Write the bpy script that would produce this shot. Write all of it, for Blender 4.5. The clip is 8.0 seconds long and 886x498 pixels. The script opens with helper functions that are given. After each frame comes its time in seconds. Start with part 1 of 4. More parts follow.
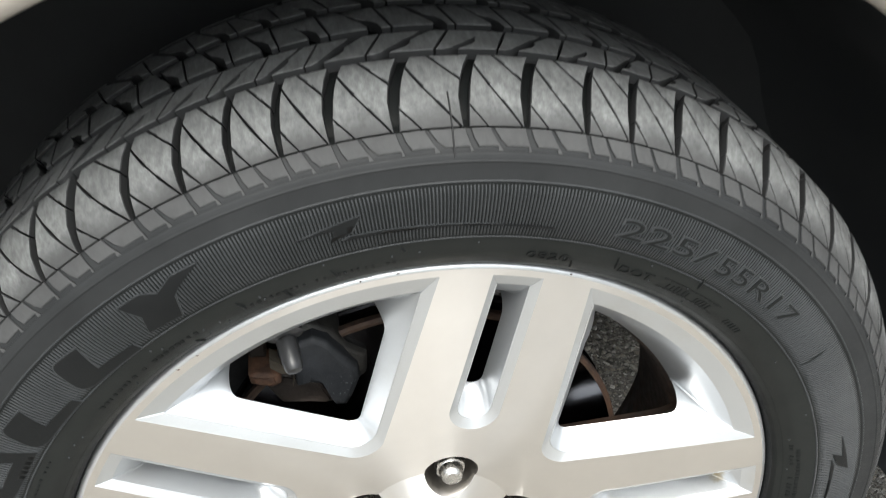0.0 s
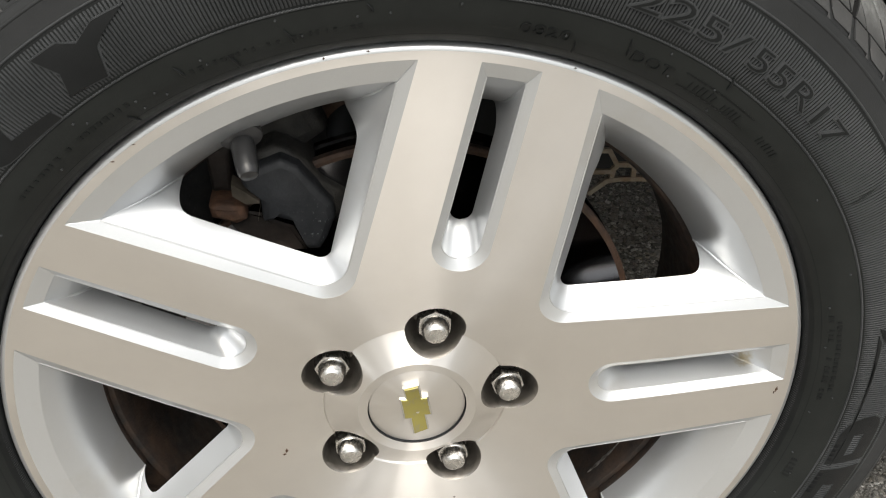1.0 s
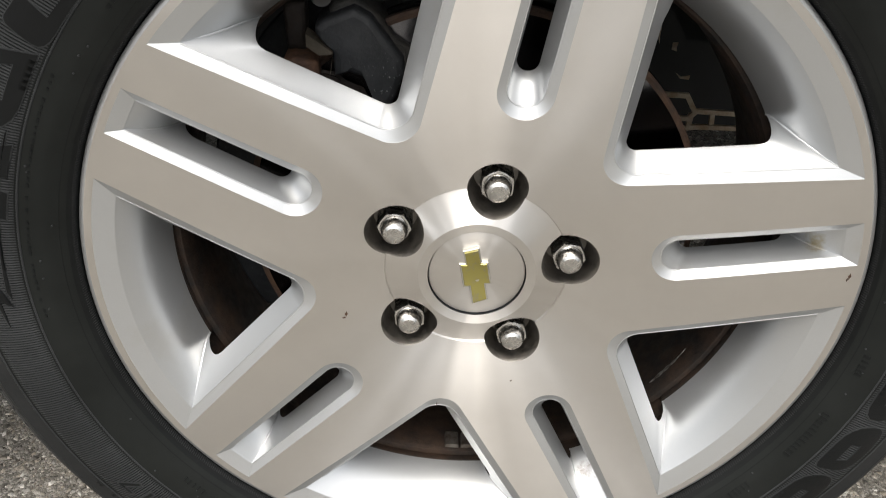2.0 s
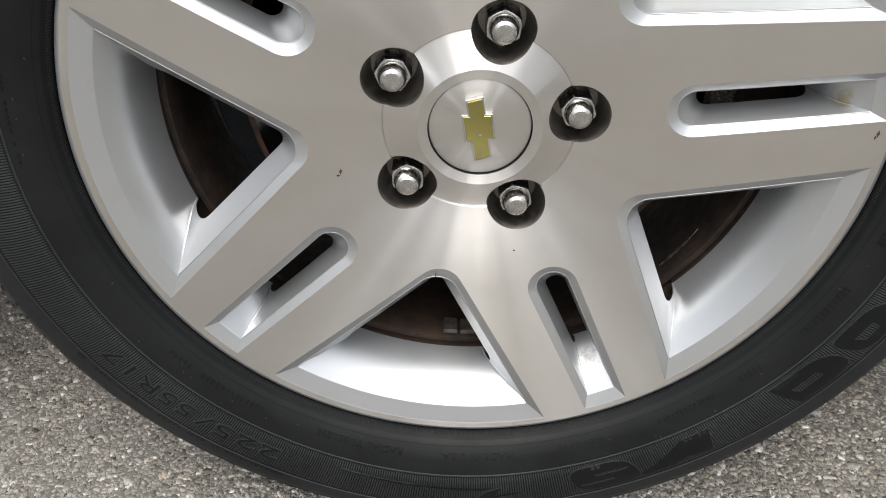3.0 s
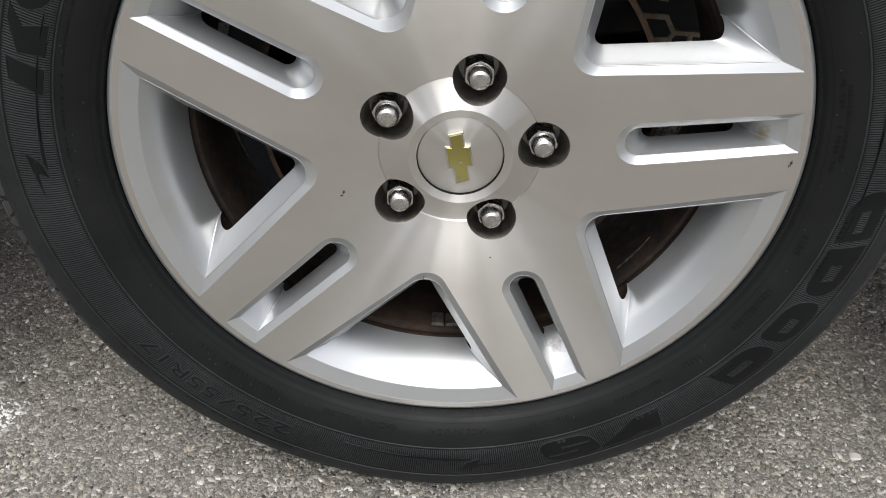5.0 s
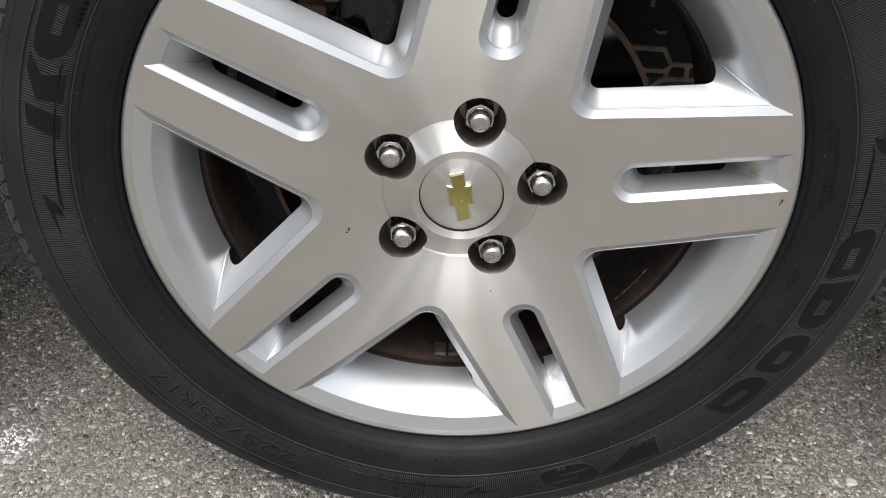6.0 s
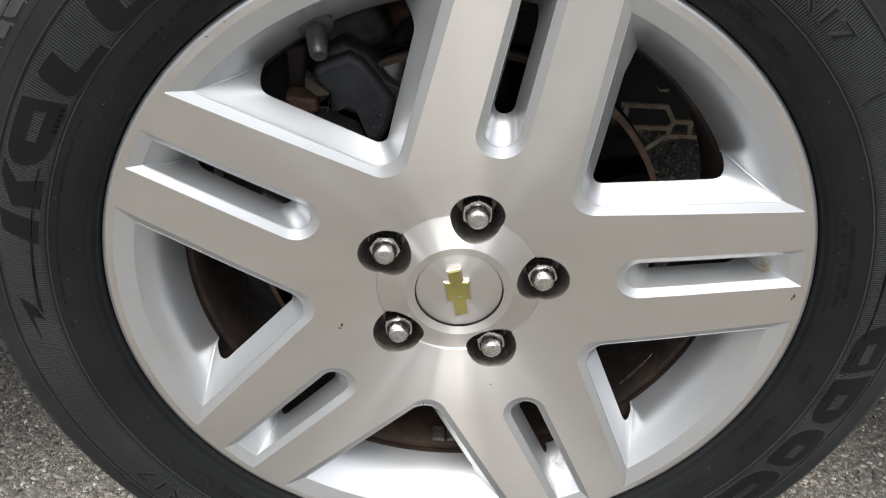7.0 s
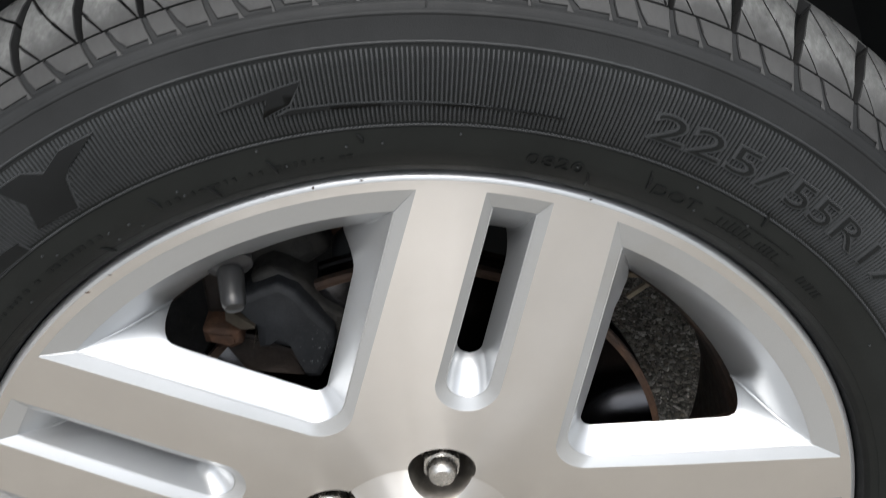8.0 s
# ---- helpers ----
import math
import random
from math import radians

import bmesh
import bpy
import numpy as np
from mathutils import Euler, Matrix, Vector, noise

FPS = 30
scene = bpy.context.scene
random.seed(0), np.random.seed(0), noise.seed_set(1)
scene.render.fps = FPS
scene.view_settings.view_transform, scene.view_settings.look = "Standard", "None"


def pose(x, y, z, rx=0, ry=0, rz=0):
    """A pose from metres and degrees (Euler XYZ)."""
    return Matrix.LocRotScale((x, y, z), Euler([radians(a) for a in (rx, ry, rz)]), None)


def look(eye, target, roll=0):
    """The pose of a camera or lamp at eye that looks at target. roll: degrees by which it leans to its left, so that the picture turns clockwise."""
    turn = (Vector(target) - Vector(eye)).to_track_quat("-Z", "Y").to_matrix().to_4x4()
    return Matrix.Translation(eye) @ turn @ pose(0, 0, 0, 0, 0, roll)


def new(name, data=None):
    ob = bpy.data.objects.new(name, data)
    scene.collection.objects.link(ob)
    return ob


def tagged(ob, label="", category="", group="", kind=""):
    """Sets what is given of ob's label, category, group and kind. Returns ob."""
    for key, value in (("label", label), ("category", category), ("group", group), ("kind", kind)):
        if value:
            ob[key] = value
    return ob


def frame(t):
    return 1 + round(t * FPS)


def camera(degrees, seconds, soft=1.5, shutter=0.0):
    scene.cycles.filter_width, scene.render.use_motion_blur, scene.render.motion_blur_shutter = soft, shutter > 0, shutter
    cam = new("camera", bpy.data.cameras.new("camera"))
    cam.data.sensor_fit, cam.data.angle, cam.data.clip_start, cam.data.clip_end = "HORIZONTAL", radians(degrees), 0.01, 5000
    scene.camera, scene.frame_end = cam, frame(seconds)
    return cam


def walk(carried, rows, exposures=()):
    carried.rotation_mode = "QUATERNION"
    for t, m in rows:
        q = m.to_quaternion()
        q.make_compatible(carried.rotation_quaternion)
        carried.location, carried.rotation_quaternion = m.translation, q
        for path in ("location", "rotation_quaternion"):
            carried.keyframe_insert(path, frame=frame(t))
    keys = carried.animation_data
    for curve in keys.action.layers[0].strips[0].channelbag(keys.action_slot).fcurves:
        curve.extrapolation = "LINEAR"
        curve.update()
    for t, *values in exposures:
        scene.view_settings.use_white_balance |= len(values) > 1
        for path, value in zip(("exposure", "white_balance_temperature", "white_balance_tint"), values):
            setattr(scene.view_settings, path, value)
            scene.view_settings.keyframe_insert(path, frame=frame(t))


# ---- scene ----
cam = camera(54.03, 8.0, soft=1.0, shutter=0.14)
ROWS = [
    (0.0, -0.0839, -0.3702, 0.8253, -11.32, -33.61, 3.49),
    (0.2, -0.0829, -0.3446, 0.7779, -11.71, -34.68, 3.94),
    (0.4, -0.0636, -0.3393, 0.7514, -10.70, -35.18, 3.73),
    (0.5, -0.0581, -0.3416, 0.7348, -11.10, -34.55, 3.71),
    (0.7, -0.0445, -0.3474, 0.7174, -10.03, -33.90, 3.39),
    (1.0, -0.0471, -0.3710, 0.7036, -8.32, -33.89, 4.00),
    (1.2, -0.0440, -0.3890, 0.6910, -6.45, -33.74, 3.80),
    (1.5, -0.0435, -0.4070, 0.6627, -4.27, -33.51, 3.48),
    (2.0, -0.0377, -0.4302, 0.6193, -2.08, -31.88, 3.24),
    (2.2, -0.0354, -0.4349, 0.5974, -1.67, -32.33, 3.28),
    (3.3, -0.0312, -0.4408, 0.5436, -2.15, -34.26, 4.34),
    (3.5, -0.0262, -0.4440, 0.5523, -1.87, -33.81, 4.36),
    (4.0, -0.0210, -0.4603, 0.5698, -1.96, -35.03, 4.49),
    (4.5, -0.0186, -0.4896, 0.5981, -1.87, -35.22, 4.14),
    (4.7, -0.0258, -0.5024, 0.6076, -2.54, -35.25, 4.41),
    (5.8, -0.0336, -0.5173, 0.6354, -2.53, -34.45, 4.30),
    (6.0, -0.0301, -0.5183, 0.6418, -2.12, -34.29, 4.04),
    (6.5, -0.0334, -0.5079, 0.6574, -2.08, -33.77, 3.95),
    (6.8, -0.0274, -0.4789, 0.6584, -1.60, -33.80, 3.65),
    (7.0, -0.0299, -0.4627, 0.6771, -2.06, -33.67, 3.61),
    (7.5, -0.0289, -0.4060, 0.7026, -2.81, -33.55, 3.27),
    (7.8, -0.0192, -0.3586, 0.7089, -2.78, -32.00, 2.61),
    (8.0, -0.0196, -0.3237, 0.7102, -3.88, -29.38, 2.77),
]
walk(cam, [(t, pose(x, y, z, 90 + pitch, 0, yaw) @ pose(0, 0, 0, 0, 0, roll)) for t, x, y, z, yaw, pitch, roll in ROWS],
     [(0.0, 1.12, 6600, 6), (0.5, 0.9, 7000, 7), (1.0, 0.68, 7000, 8), (1.5, 0.5, 7000, 9), (2.2, 0.3, 6900, 9), (3.5, 0.03, 6600, 9), (4.7, -0.05, 6600, 9), (6.5, 0.16, 6550, 9), (7.0, 0.27, 6600, 9), (7.5, 0.33, 6500, 9), (8.0, 0.56, 6550, 9)])

# ---- world, sun, exposure ----
world = bpy.data.worlds.new("overcast_sky")
scene.world = world
world.use_nodes = True
wn = world.node_tree
sky = wn.nodes.new("ShaderNodeTexSky")
sky.sky_type = "NISHITA"
sky.sun_disc = False
sky.sun_elevation = radians(60)
sky.sun_rotation = radians(189)
sky.air_density, sky.dust_density = 1.0, 3.0
haze = wn.nodes.new("ShaderNodeHueSaturation")
haze.inputs["Saturation"].default_value = 0.30
wn.links.new(sky.outputs[0], haze.inputs["Color"])
# an overcast sky is stronger overhead than at the horizon
way_up = wn.nodes.new("ShaderNodeSeparateXYZ")
wn.links.new(wn.nodes.new("ShaderNodeTexCoord").outputs["Generated"], way_up.inputs[0])
cloud = wn.nodes.new("ShaderNodeMapRange")
for key, value in (("From Min", 0.0), ("From Max", 0.7), ("To Min", 0.22), ("To Max", 1.25)):
    cloud.inputs[key].default_value = value
wn.links.new(way_up.outputs["Z"], cloud.inputs["Value"])
dome = wn.nodes.new("ShaderNodeVectorMath")
dome.operation = "SCALE"
wn.links.new(haze.outputs[0], dome.inputs[0])
wn.links.new(cloud.outputs[0], dome.inputs["Scale"])
wn.links.new(dome.outputs[0], wn.nodes["Background"].inputs["Color"])
wn.nodes["Background"].inputs["Strength"].default_value = 0.30
sun = new("sun", bpy.data.lights.new("sun", "SUN"))
sun.data.energy, sun.data.angle, sun.data.color = 0.30, radians(50), (1.0, 0.97, 0.93)
sun.matrix_world = look((-0.2, -1.3, 2.3), (0, 0, 0))

# ---- materials ----


class Mat:
    """A small builder for node materials."""

    def __init__(self, name, base, rough, metal=0.0, spec=0.5):
        self.m = bpy.data.materials.new(name)
        self.m.use_nodes = True
        self.t = self.m.node_tree
        self.p = self.t.nodes["Principled BSDF"]
        self.set("Base Color", (*base, 1))
        self.set("Roughness", rough)
        self.set("Metallic", metal)
        self.set("Specular IOR Level", spec)
        self.co = self.t.nodes.new("ShaderNodeTexCoord").outputs["Object"]

    def set(self, key, value):
        self.p.inputs[key].default_value = value

    def node(self, kind, **inputs):
        n = self.t.nodes.new(kind)
        for key, value in inputs.items():
            self.feed(n.inputs[key.replace("_", " ")], value)
        return n

    def feed(self, socket, value):
        if isinstance(value, bpy.types.NodeSocket):
            self.t.links.new(value, socket)
        else:
            socket.default_value = value

    def scaled(self, s):
        n = self.node("ShaderNodeMapping", Vector=self.co)
        n.inputs["Scale"].default_value = s
        return n.outputs[0]

    def noise(self, scale, detail=4.0, rough=0.6, vector=None):
        return self.node("ShaderNodeTexNoise", Vector=vector or self.co, Scale=scale, Detail=detail, Roughness=rough).outputs["Fac"]

    def ramp(self, fac, stops):
        n = self.node("ShaderNodeValToRGB", Fac=fac)
        e = n.color_ramp.elements
        while len(e) < len(stops):
            e.new(0.5)
        for el, (pos, col) in zip(e, stops):
            el.position = pos
            el.color = (*col, 1) if isinstance(col, tuple) else (col, col, col, 1)
        return n.outputs["Color"]

    def mix(self, fac, a, b, kind="MIX"):
        n = self.t.nodes.new("ShaderNodeMix")
        n.data_type, n.blend_type = "RGBA", kind
        for i, v in ((0, fac), (6, a), (7, b)):
            if isinstance(v, tuple):
                v = (*v, 1)
            self.feed(n.inputs[i], v)
        return n.outputs[2]

    def math(self, op, a, b=0.0):
        n = self.t.nodes.new("ShaderNodeMath")
        n.operation = op
        self.feed(n.inputs[0], a)
        self.feed(n.inputs[1], b)
        return n.outputs[0]

    def color(self, socket):
        self.feed(self.p.inputs["Base Color"], socket)

    def rough(self, socket):
        self.feed(self.p.inputs["Roughness"], socket)

    def bump(self, height, strength=0.3, dist=0.001, after=None):
        n = self.node("ShaderNodeBump", Height=height, Strength=strength, Distance=dist)
        if after:
            self.t.links.new(after, n.inputs["Normal"])
        self.t.links.new(n.outputs[0], self.p.inputs["Normal"])
        return n.outputs[0]


def machined_aluminium():
    a = Mat("machined_aluminium", (0.91, 0.89, 0.865), 0.34, 1.0)
    a.set("Anisotropic", 0.92)
    a.set("Anisotropic Rotation", 0.25)
    tan = a.t.nodes.new("ShaderNodeTangent")
    tan.direction_type, tan.axis = "RADIAL", "Y"
    a.t.links.new(tan.outputs[0], a.p.inputs["Tangent"])
    sep = a.node("ShaderNodeSeparateXYZ", Vector=a.co)
    r = a.math("SQRT", a.math("ADD", a.math("POWER", sep.outputs[0], 2.0), a.math("POWER", sep.outputs[2], 2.0)))
    comb = a.node("ShaderNodeCombineXYZ", X=r)
    rings = a.node("ShaderNodeTexNoise", Vector=comb.outputs[0], Scale=900.0, Detail=1.0).outputs["Fac"]
    cloud = a.noise(9.0, 4.0)
    cloud = a.math("ADD", a.math("MULTIPLY", cloud, 0.6), a.math("MULTIPLY", a.noise(55.0, 5.0), 0.4))
    a.color(a.mix(a.ramp(cloud, [(0.3, 0.0), (0.75, 1.0)]), (0.665, 0.645, 0.622), (0.725, 0.704, 0.680)))
    flat = a.node("ShaderNodeCombineXYZ", X=a.math("DIVIDE", sep.outputs[0], r), Y=a.math("DIVIDE", sep.outputs[2], r))
    sector = a.node("ShaderNodeTexNoise", Vector=flat.outputs[0], Scale=3.2, Detail=4.0, Roughness=0.65).outputs["Fac"]
    mixed = a.math("ADD", a.math("ADD", a.math("MULTIPLY", rings, 0.10), a.math("MULTIPLY", a.noise(12.0), 0.3)), a.math("MULTIPLY", sector, 0.55))
    a.rough(a.ramp(mixed, [(0.34, 0.29), (0.66, 0.42)]))
    wave = a.node("ShaderNodeTexNoise", Vector=flat.outputs[0], Scale=2.6, Detail=1.0, Roughness=0.5).outputs["Fac"]
    a.bump(a.math("MULTIPLY", wave, a.math("MULTIPLY", r, 10.0)), 1.0, 0.0028)
    return a.m


def silver_paint():
    a = Mat("silver_paint", (0.56, 0.57, 0.59), 0.38, 0.76)
    flake = a.noise(2500.0, 1.0)
    dirt = a.ramp(a.noise(14.0, 6.0), [(0.55, 0.0), (0.85, 1.0)])
    a.color(a.mix(dirt, a.mix(flake, (0.44, 0.453, 0.464), (0.50, 0.513, 0.524)), (0.41, 0.40, 0.38)))
    for place, size, tint in (((0.205, -0.08, 0.355), 0.016, (0.30, 0.24, 0.12)), ((0.092, -0.075, 0.150), 0.016, (0.13, 0.10, 0.08))):
        d = a.node("ShaderNodeVectorMath")
        d.operation = "DISTANCE"
        a.feed(d.inputs[0], a.co)
        d.inputs[1].default_value = (place[0], place[1] + 0.1, place[2] - 0.326)
        fac = a.ramp(a.math("ADD", a.math("DIVIDE", d.outputs["Value"], size), a.math("MULTIPLY", a.noise(260.0, 4.0), 1.0)), [(0.55, 0.8), (1.05, 0.0)])
        a.color(a.mix(fac, a.p.inputs["Base Color"].links[0].from_socket, tint))
    a.rough(a.ramp(a.noise(40.0, 4.0), [(0.3, 0.29), (0.75, 0.38)]))
    a.bump(flake, 0.08, 0.0002)
    a.set("Coat Weight", 0.08)
    a.set("Coat Roughness", 0.12)
    return a.m


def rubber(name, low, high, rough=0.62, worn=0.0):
    a = Mat(name, low, rough, 0.0, 0.14)
    cloud = a.ramp(a.noise(18.0, 6.0, 0.65), [(0.35, 0.0), (0.75, 1.0)])
    base = a.mix(cloud, low, high)
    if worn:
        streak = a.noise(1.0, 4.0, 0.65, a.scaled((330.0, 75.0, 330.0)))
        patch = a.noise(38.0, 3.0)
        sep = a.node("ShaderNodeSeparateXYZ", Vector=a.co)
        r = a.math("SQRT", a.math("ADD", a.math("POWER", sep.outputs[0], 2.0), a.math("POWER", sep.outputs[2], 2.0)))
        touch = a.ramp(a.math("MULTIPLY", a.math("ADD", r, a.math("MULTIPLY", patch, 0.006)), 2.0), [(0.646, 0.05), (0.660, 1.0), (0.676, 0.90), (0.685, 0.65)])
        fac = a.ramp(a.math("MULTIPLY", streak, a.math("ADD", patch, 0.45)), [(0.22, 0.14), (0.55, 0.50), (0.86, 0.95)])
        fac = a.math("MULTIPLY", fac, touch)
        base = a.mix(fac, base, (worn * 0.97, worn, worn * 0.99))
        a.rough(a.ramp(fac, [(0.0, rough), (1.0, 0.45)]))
    else:
        a.rough(a.ramp(a.noise(90.0, 4.0), [(0.3, rough - 0.08), (0.8, rough + 0.1)]))
    a.color(base)
    fine = a.noise(1400.0, 3.0)
    a.bump(fine, 0.18, 0.0006)
    return a.m


def stone_mat(name, bright):
    a = Mat(name, (0.3, 0.29, 0.27), 0.8)
    rnd = a.node("ShaderNodeNewGeometry").outputs["Random Per Island"]
    tone = a.ramp(rnd, [(0.0, (0.10, 0.094, 0.083)), (0.13, (0.22, 0.207, 0.180)), (0.28, (0.33, 0.318, 0.292)), (0.42, (0.36, 0.318, 0.258)), (0.56, (0.42, 0.402, 0.368)), (0.70, (0.27, 0.245, 0.208)), (0.84, (0.48, 0.45, 0.395)), (0.93, (0.56, 0.545, 0.51)), (1.0, (0.72, 0.70, 0.66))])
    grain = a.noise(900.0, 4.0)
    big = a.ramp(a.noise(9.0, 3.0), [(0.3, 0.93), (0.7, 1.06)])
    spot = a.node("ShaderNodeVectorMath")
    spot.operation = "DISTANCE"
    a.feed(spot.inputs[0], a.co)
    spot.inputs[1].default_value = (-0.403, 0.061, 0.0)
    chalk = a.ramp(a.math("ADD", a.math("MULTIPLY", spot.outputs["Value"], 14.0), a.math("MULTIPLY", a.noise(120.0, 3.0), 0.5)), [(0.40, 1.0), (0.62, 0.0)])
    tone = a.mix(1.0, a.mix(1.0, tone, a.ramp(grain, [(0.28, 0.40 * bright), (0.72, 1.36 * bright)]), "MULTIPLY"), big, "MULTIPLY")
    a.color(a.mix(chalk, tone, (0.84, 0.835, 0.82)))
    a.bump(grain, 0.4, 0.0006)
    return a.m


def asphalt():
    """Worn asphalt: small exposed stones in thin dark seams of binder."""
    a = Mat("worn_asphalt", (0.3, 0.29, 0.27), 0.85)
    v = a.node("ShaderNodeTexVoronoi", Vector=a.co, Scale=270.0)
    tone = a.ramp(v.outputs["Color"], [(0.0, (0.07, 0.067, 0.060)), (0.3, (0.20, 0.190, 0.170)), (0.6, (0.29, 0.276, 0.250)), (1.0, (0.44, 0.424, 0.392))])
    edge = a.node("ShaderNodeTexVoronoi", Vector=a.co, Scale=270.0)
    edge.feature = "DISTANCE_TO_EDGE"
    seam = a.ramp(edge.outputs["Distance"], [(0.02, 1.0), (0.10, 0.0)])
    cloud = a.ramp(a.noise(6.0, 5.0), [(0.3, 0.93), (0.75, 1.06)])
    a.color(a.mix(1.0, a.mix(seam, tone, (0.125, 0.117, 0.102)), cloud, "MULTIPLY"))
    a.bump(edge.outputs["Distance"], 0.7, 0.0015)
    return a.m


def rusty(name, dark, brown, rough=0.8, metal=0.2, scale=40.0, flecks=0.0):
    a = Mat(name, dark, rough, metal)
    fac = a.ramp(a.noise(scale, 7.0, 0.7), [(0.38, 0.0), (0.66, 1.0)])
    a.color(a.mix(fac, dark, brown))
    if flecks:
        spots = a.ramp(a.noise(scale * 6, 5.0, 0.7), [(0.60, 0.0), (0.72, 1.0)])
        a.color(a.mix(spots, a.p.inputs["Base Color"].links[0].from_socket, (flecks, flecks, flecks * 1.05)))
    a.rough(a.ramp(a.noise(scale * 3), [(0.3, rough - 0.2), (0.8, rough + 0.1)]))
    a.bump(a.noise(scale * 12, 4.0), 0.35, 0.0012)
    return a.m


def shaded_cast_iron():
    a = Mat("shaded_cast_iron", (0.02, 0.022, 0.026), 0.62, 0.15, 0.35)
    broad = a.ramp(a.noise(55.0, 6.0, 0.65), [(0.35, 0.0), (0.70, 1.0)])
    # iron tones set near black to hold the shade behind the wheel
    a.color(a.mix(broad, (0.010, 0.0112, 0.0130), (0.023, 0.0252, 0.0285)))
    d = a.node("ShaderNodeVectorMath")
    d.operation = "DISTANCE"
    a.feed(d.inputs[0], a.co)
    d.inputs[1].default_value = (-0.056, 0.057, 0.104)
    near = a.ramp(a.math("DIVIDE", d.outputs["Value"], 0.022), [(0.25, 1.0), (1.0, 0.12)])
    scratch = a.ramp(a.noise(1.0, 3.0, 0.6, a.scaled((900.0, 300.0, 340.0))), [(0.63, 0.0), (0.70, 1.0)])
    a.color(a.mix(a.math("MULTIPLY", near, scratch), a.p.inputs["Base Color"].links[0].from_socket, (0.17, 0.18, 0.19)))
    a.rough(a.ramp(a.noise(210.0), [(0.3, 0.50), (0.8, 0.72)]))
    a.bump(a.noise(480.0, 4.0), 0.35, 0.0010)
    return a.m


def steel(name, base, rough):
    a = Mat(name, base, rough, 1.0)
    a.rough(a.ramp(a.noise(220.0, 5.0), [(0.3, rough - 0.07), (0.75, rough + 0.14)]))
    a.color(a.mix(a.ramp(a.noise(130.0, 5.0), [(0.5, 0.0), (0.8, 1.0)]), base, tuple(c * 0.55 for c in base)))
    a.bump(a.noise(700.0), 0.06, 0.0004)
    return a.m


def turned_steel():
    a = Mat("brake_disc_steel", (0.14, 0.14, 0.15), 0.2, 1.0)
    a.set("Anisotropic", 0.8)
    a.set("Anisotropic Rotation", 0.25)
    tan = a.t.nodes.new("ShaderNodeTangent")
    tan.direction_type, tan.axis = "RADIAL", "Y"
    a.t.links.new(tan.outputs[0], a.p.inputs["Tangent"])
    a.rough(a.ramp(a.noise(60.0, 4.0), [(0.3, 0.13), (0.8, 0.22)]))
    return a.m


def gold():
    a = Mat("worn_gold_foil", (0.50, 0.43, 0.11), 0.32, 0.85)
    wear = a.ramp(a.noise(160.0, 6.0, 0.7), [(0.52, 0.0), (0.66, 1.0)])
    a.color(a.mix(wear, (0.36, 0.320, 0.105), (0.30, 0.280, 0.170)))
    return a.m


def plastic(name, base, rough=0.6, spec=0.5):
    a = Mat(name, base, rough, 0.0, spec)
    a.color(a.mix(a.noise(30.0, 6.0), tuple(c * 0.7 for c in base), tuple(c * 1.35 for c in base)))
    a.bump(a.noise(500.0), 0.15, 0.0008)
    return a.m


M_FACE, M_SILVER = machined_aluminium(), silver_paint()
M_INNER = rubber("inner_sidewall_rubber", (0.0084, 0.0096, 0.0092), (0.0130, 0.0146, 0.0140), 0.40)
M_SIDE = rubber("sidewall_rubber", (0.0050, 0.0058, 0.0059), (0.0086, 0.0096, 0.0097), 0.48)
# lighter copy of the sidewall rubber: light caught by raised relief, painted in
M_LIT_RELIEF = rubber("lit_relief_rubber", (0.0250, 0.0268, 0.0280), (0.0375, 0.0400, 0.0418), 0.44)
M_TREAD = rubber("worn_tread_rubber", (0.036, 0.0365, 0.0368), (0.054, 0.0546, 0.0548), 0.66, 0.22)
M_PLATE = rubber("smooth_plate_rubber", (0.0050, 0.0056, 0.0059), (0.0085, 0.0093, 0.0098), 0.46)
M_MARK = rubber("moulded_mark_rubber", (0.014, 0.0145, 0.015), (0.021, 0.022, 0.023), 0.40)
M_SHOULDER = rubber("shoulder_rubber", (0.0145, 0.0154, 0.0160), (0.0230, 0.0242, 0.0250), 0.55)
M_GROOVE = rubber("groove_rubber", (0.016, 0.0165, 0.017), (0.028, 0.0285, 0.029), 0.75)
M_STONE, M_GRIT, M_ASPHALT = stone_mat("aggregate_stone", 1.05), stone_mat("fine_grit", 0.58), asphalt()
# pocket metal is darker than the face: shade of the recess in its colour
M_NUT, M_POCKET = steel("nut_steel", (0.54, 0.53, 0.51), 0.24), steel("shaded_pocket_aluminium", (0.26, 0.245, 0.225), 0.40)
M_GOLD = gold()
M_EMBLEM_EDGE = steel("emblem_bright_edge", (0.55, 0.54, 0.50), 0.34)
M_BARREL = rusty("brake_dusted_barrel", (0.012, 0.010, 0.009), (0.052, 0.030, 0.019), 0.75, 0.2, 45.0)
M_CAST = shaded_cast_iron()
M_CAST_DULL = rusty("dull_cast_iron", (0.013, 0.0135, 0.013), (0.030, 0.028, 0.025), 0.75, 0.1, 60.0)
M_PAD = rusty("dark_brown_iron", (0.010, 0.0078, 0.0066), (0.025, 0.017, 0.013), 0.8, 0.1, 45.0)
M_ORANGE = rusty("orange_rust", (0.038, 0.019, 0.011), (0.105, 0.050, 0.026), 0.9, 0.0, 70.0)
M_RUST = rusty("rusty_iron", (0.030, 0.019, 0.014), (0.105, 0.056, 0.034), 0.85, 0.1, 35.0)
M_DISC = turned_steel()
M_BLACK = plastic("black_plastic", (0.0095, 0.0115, 0.0135), 0.7)
M_STEM = plastic("valve_rubber", (0.018, 0.018, 0.019), 0.42)
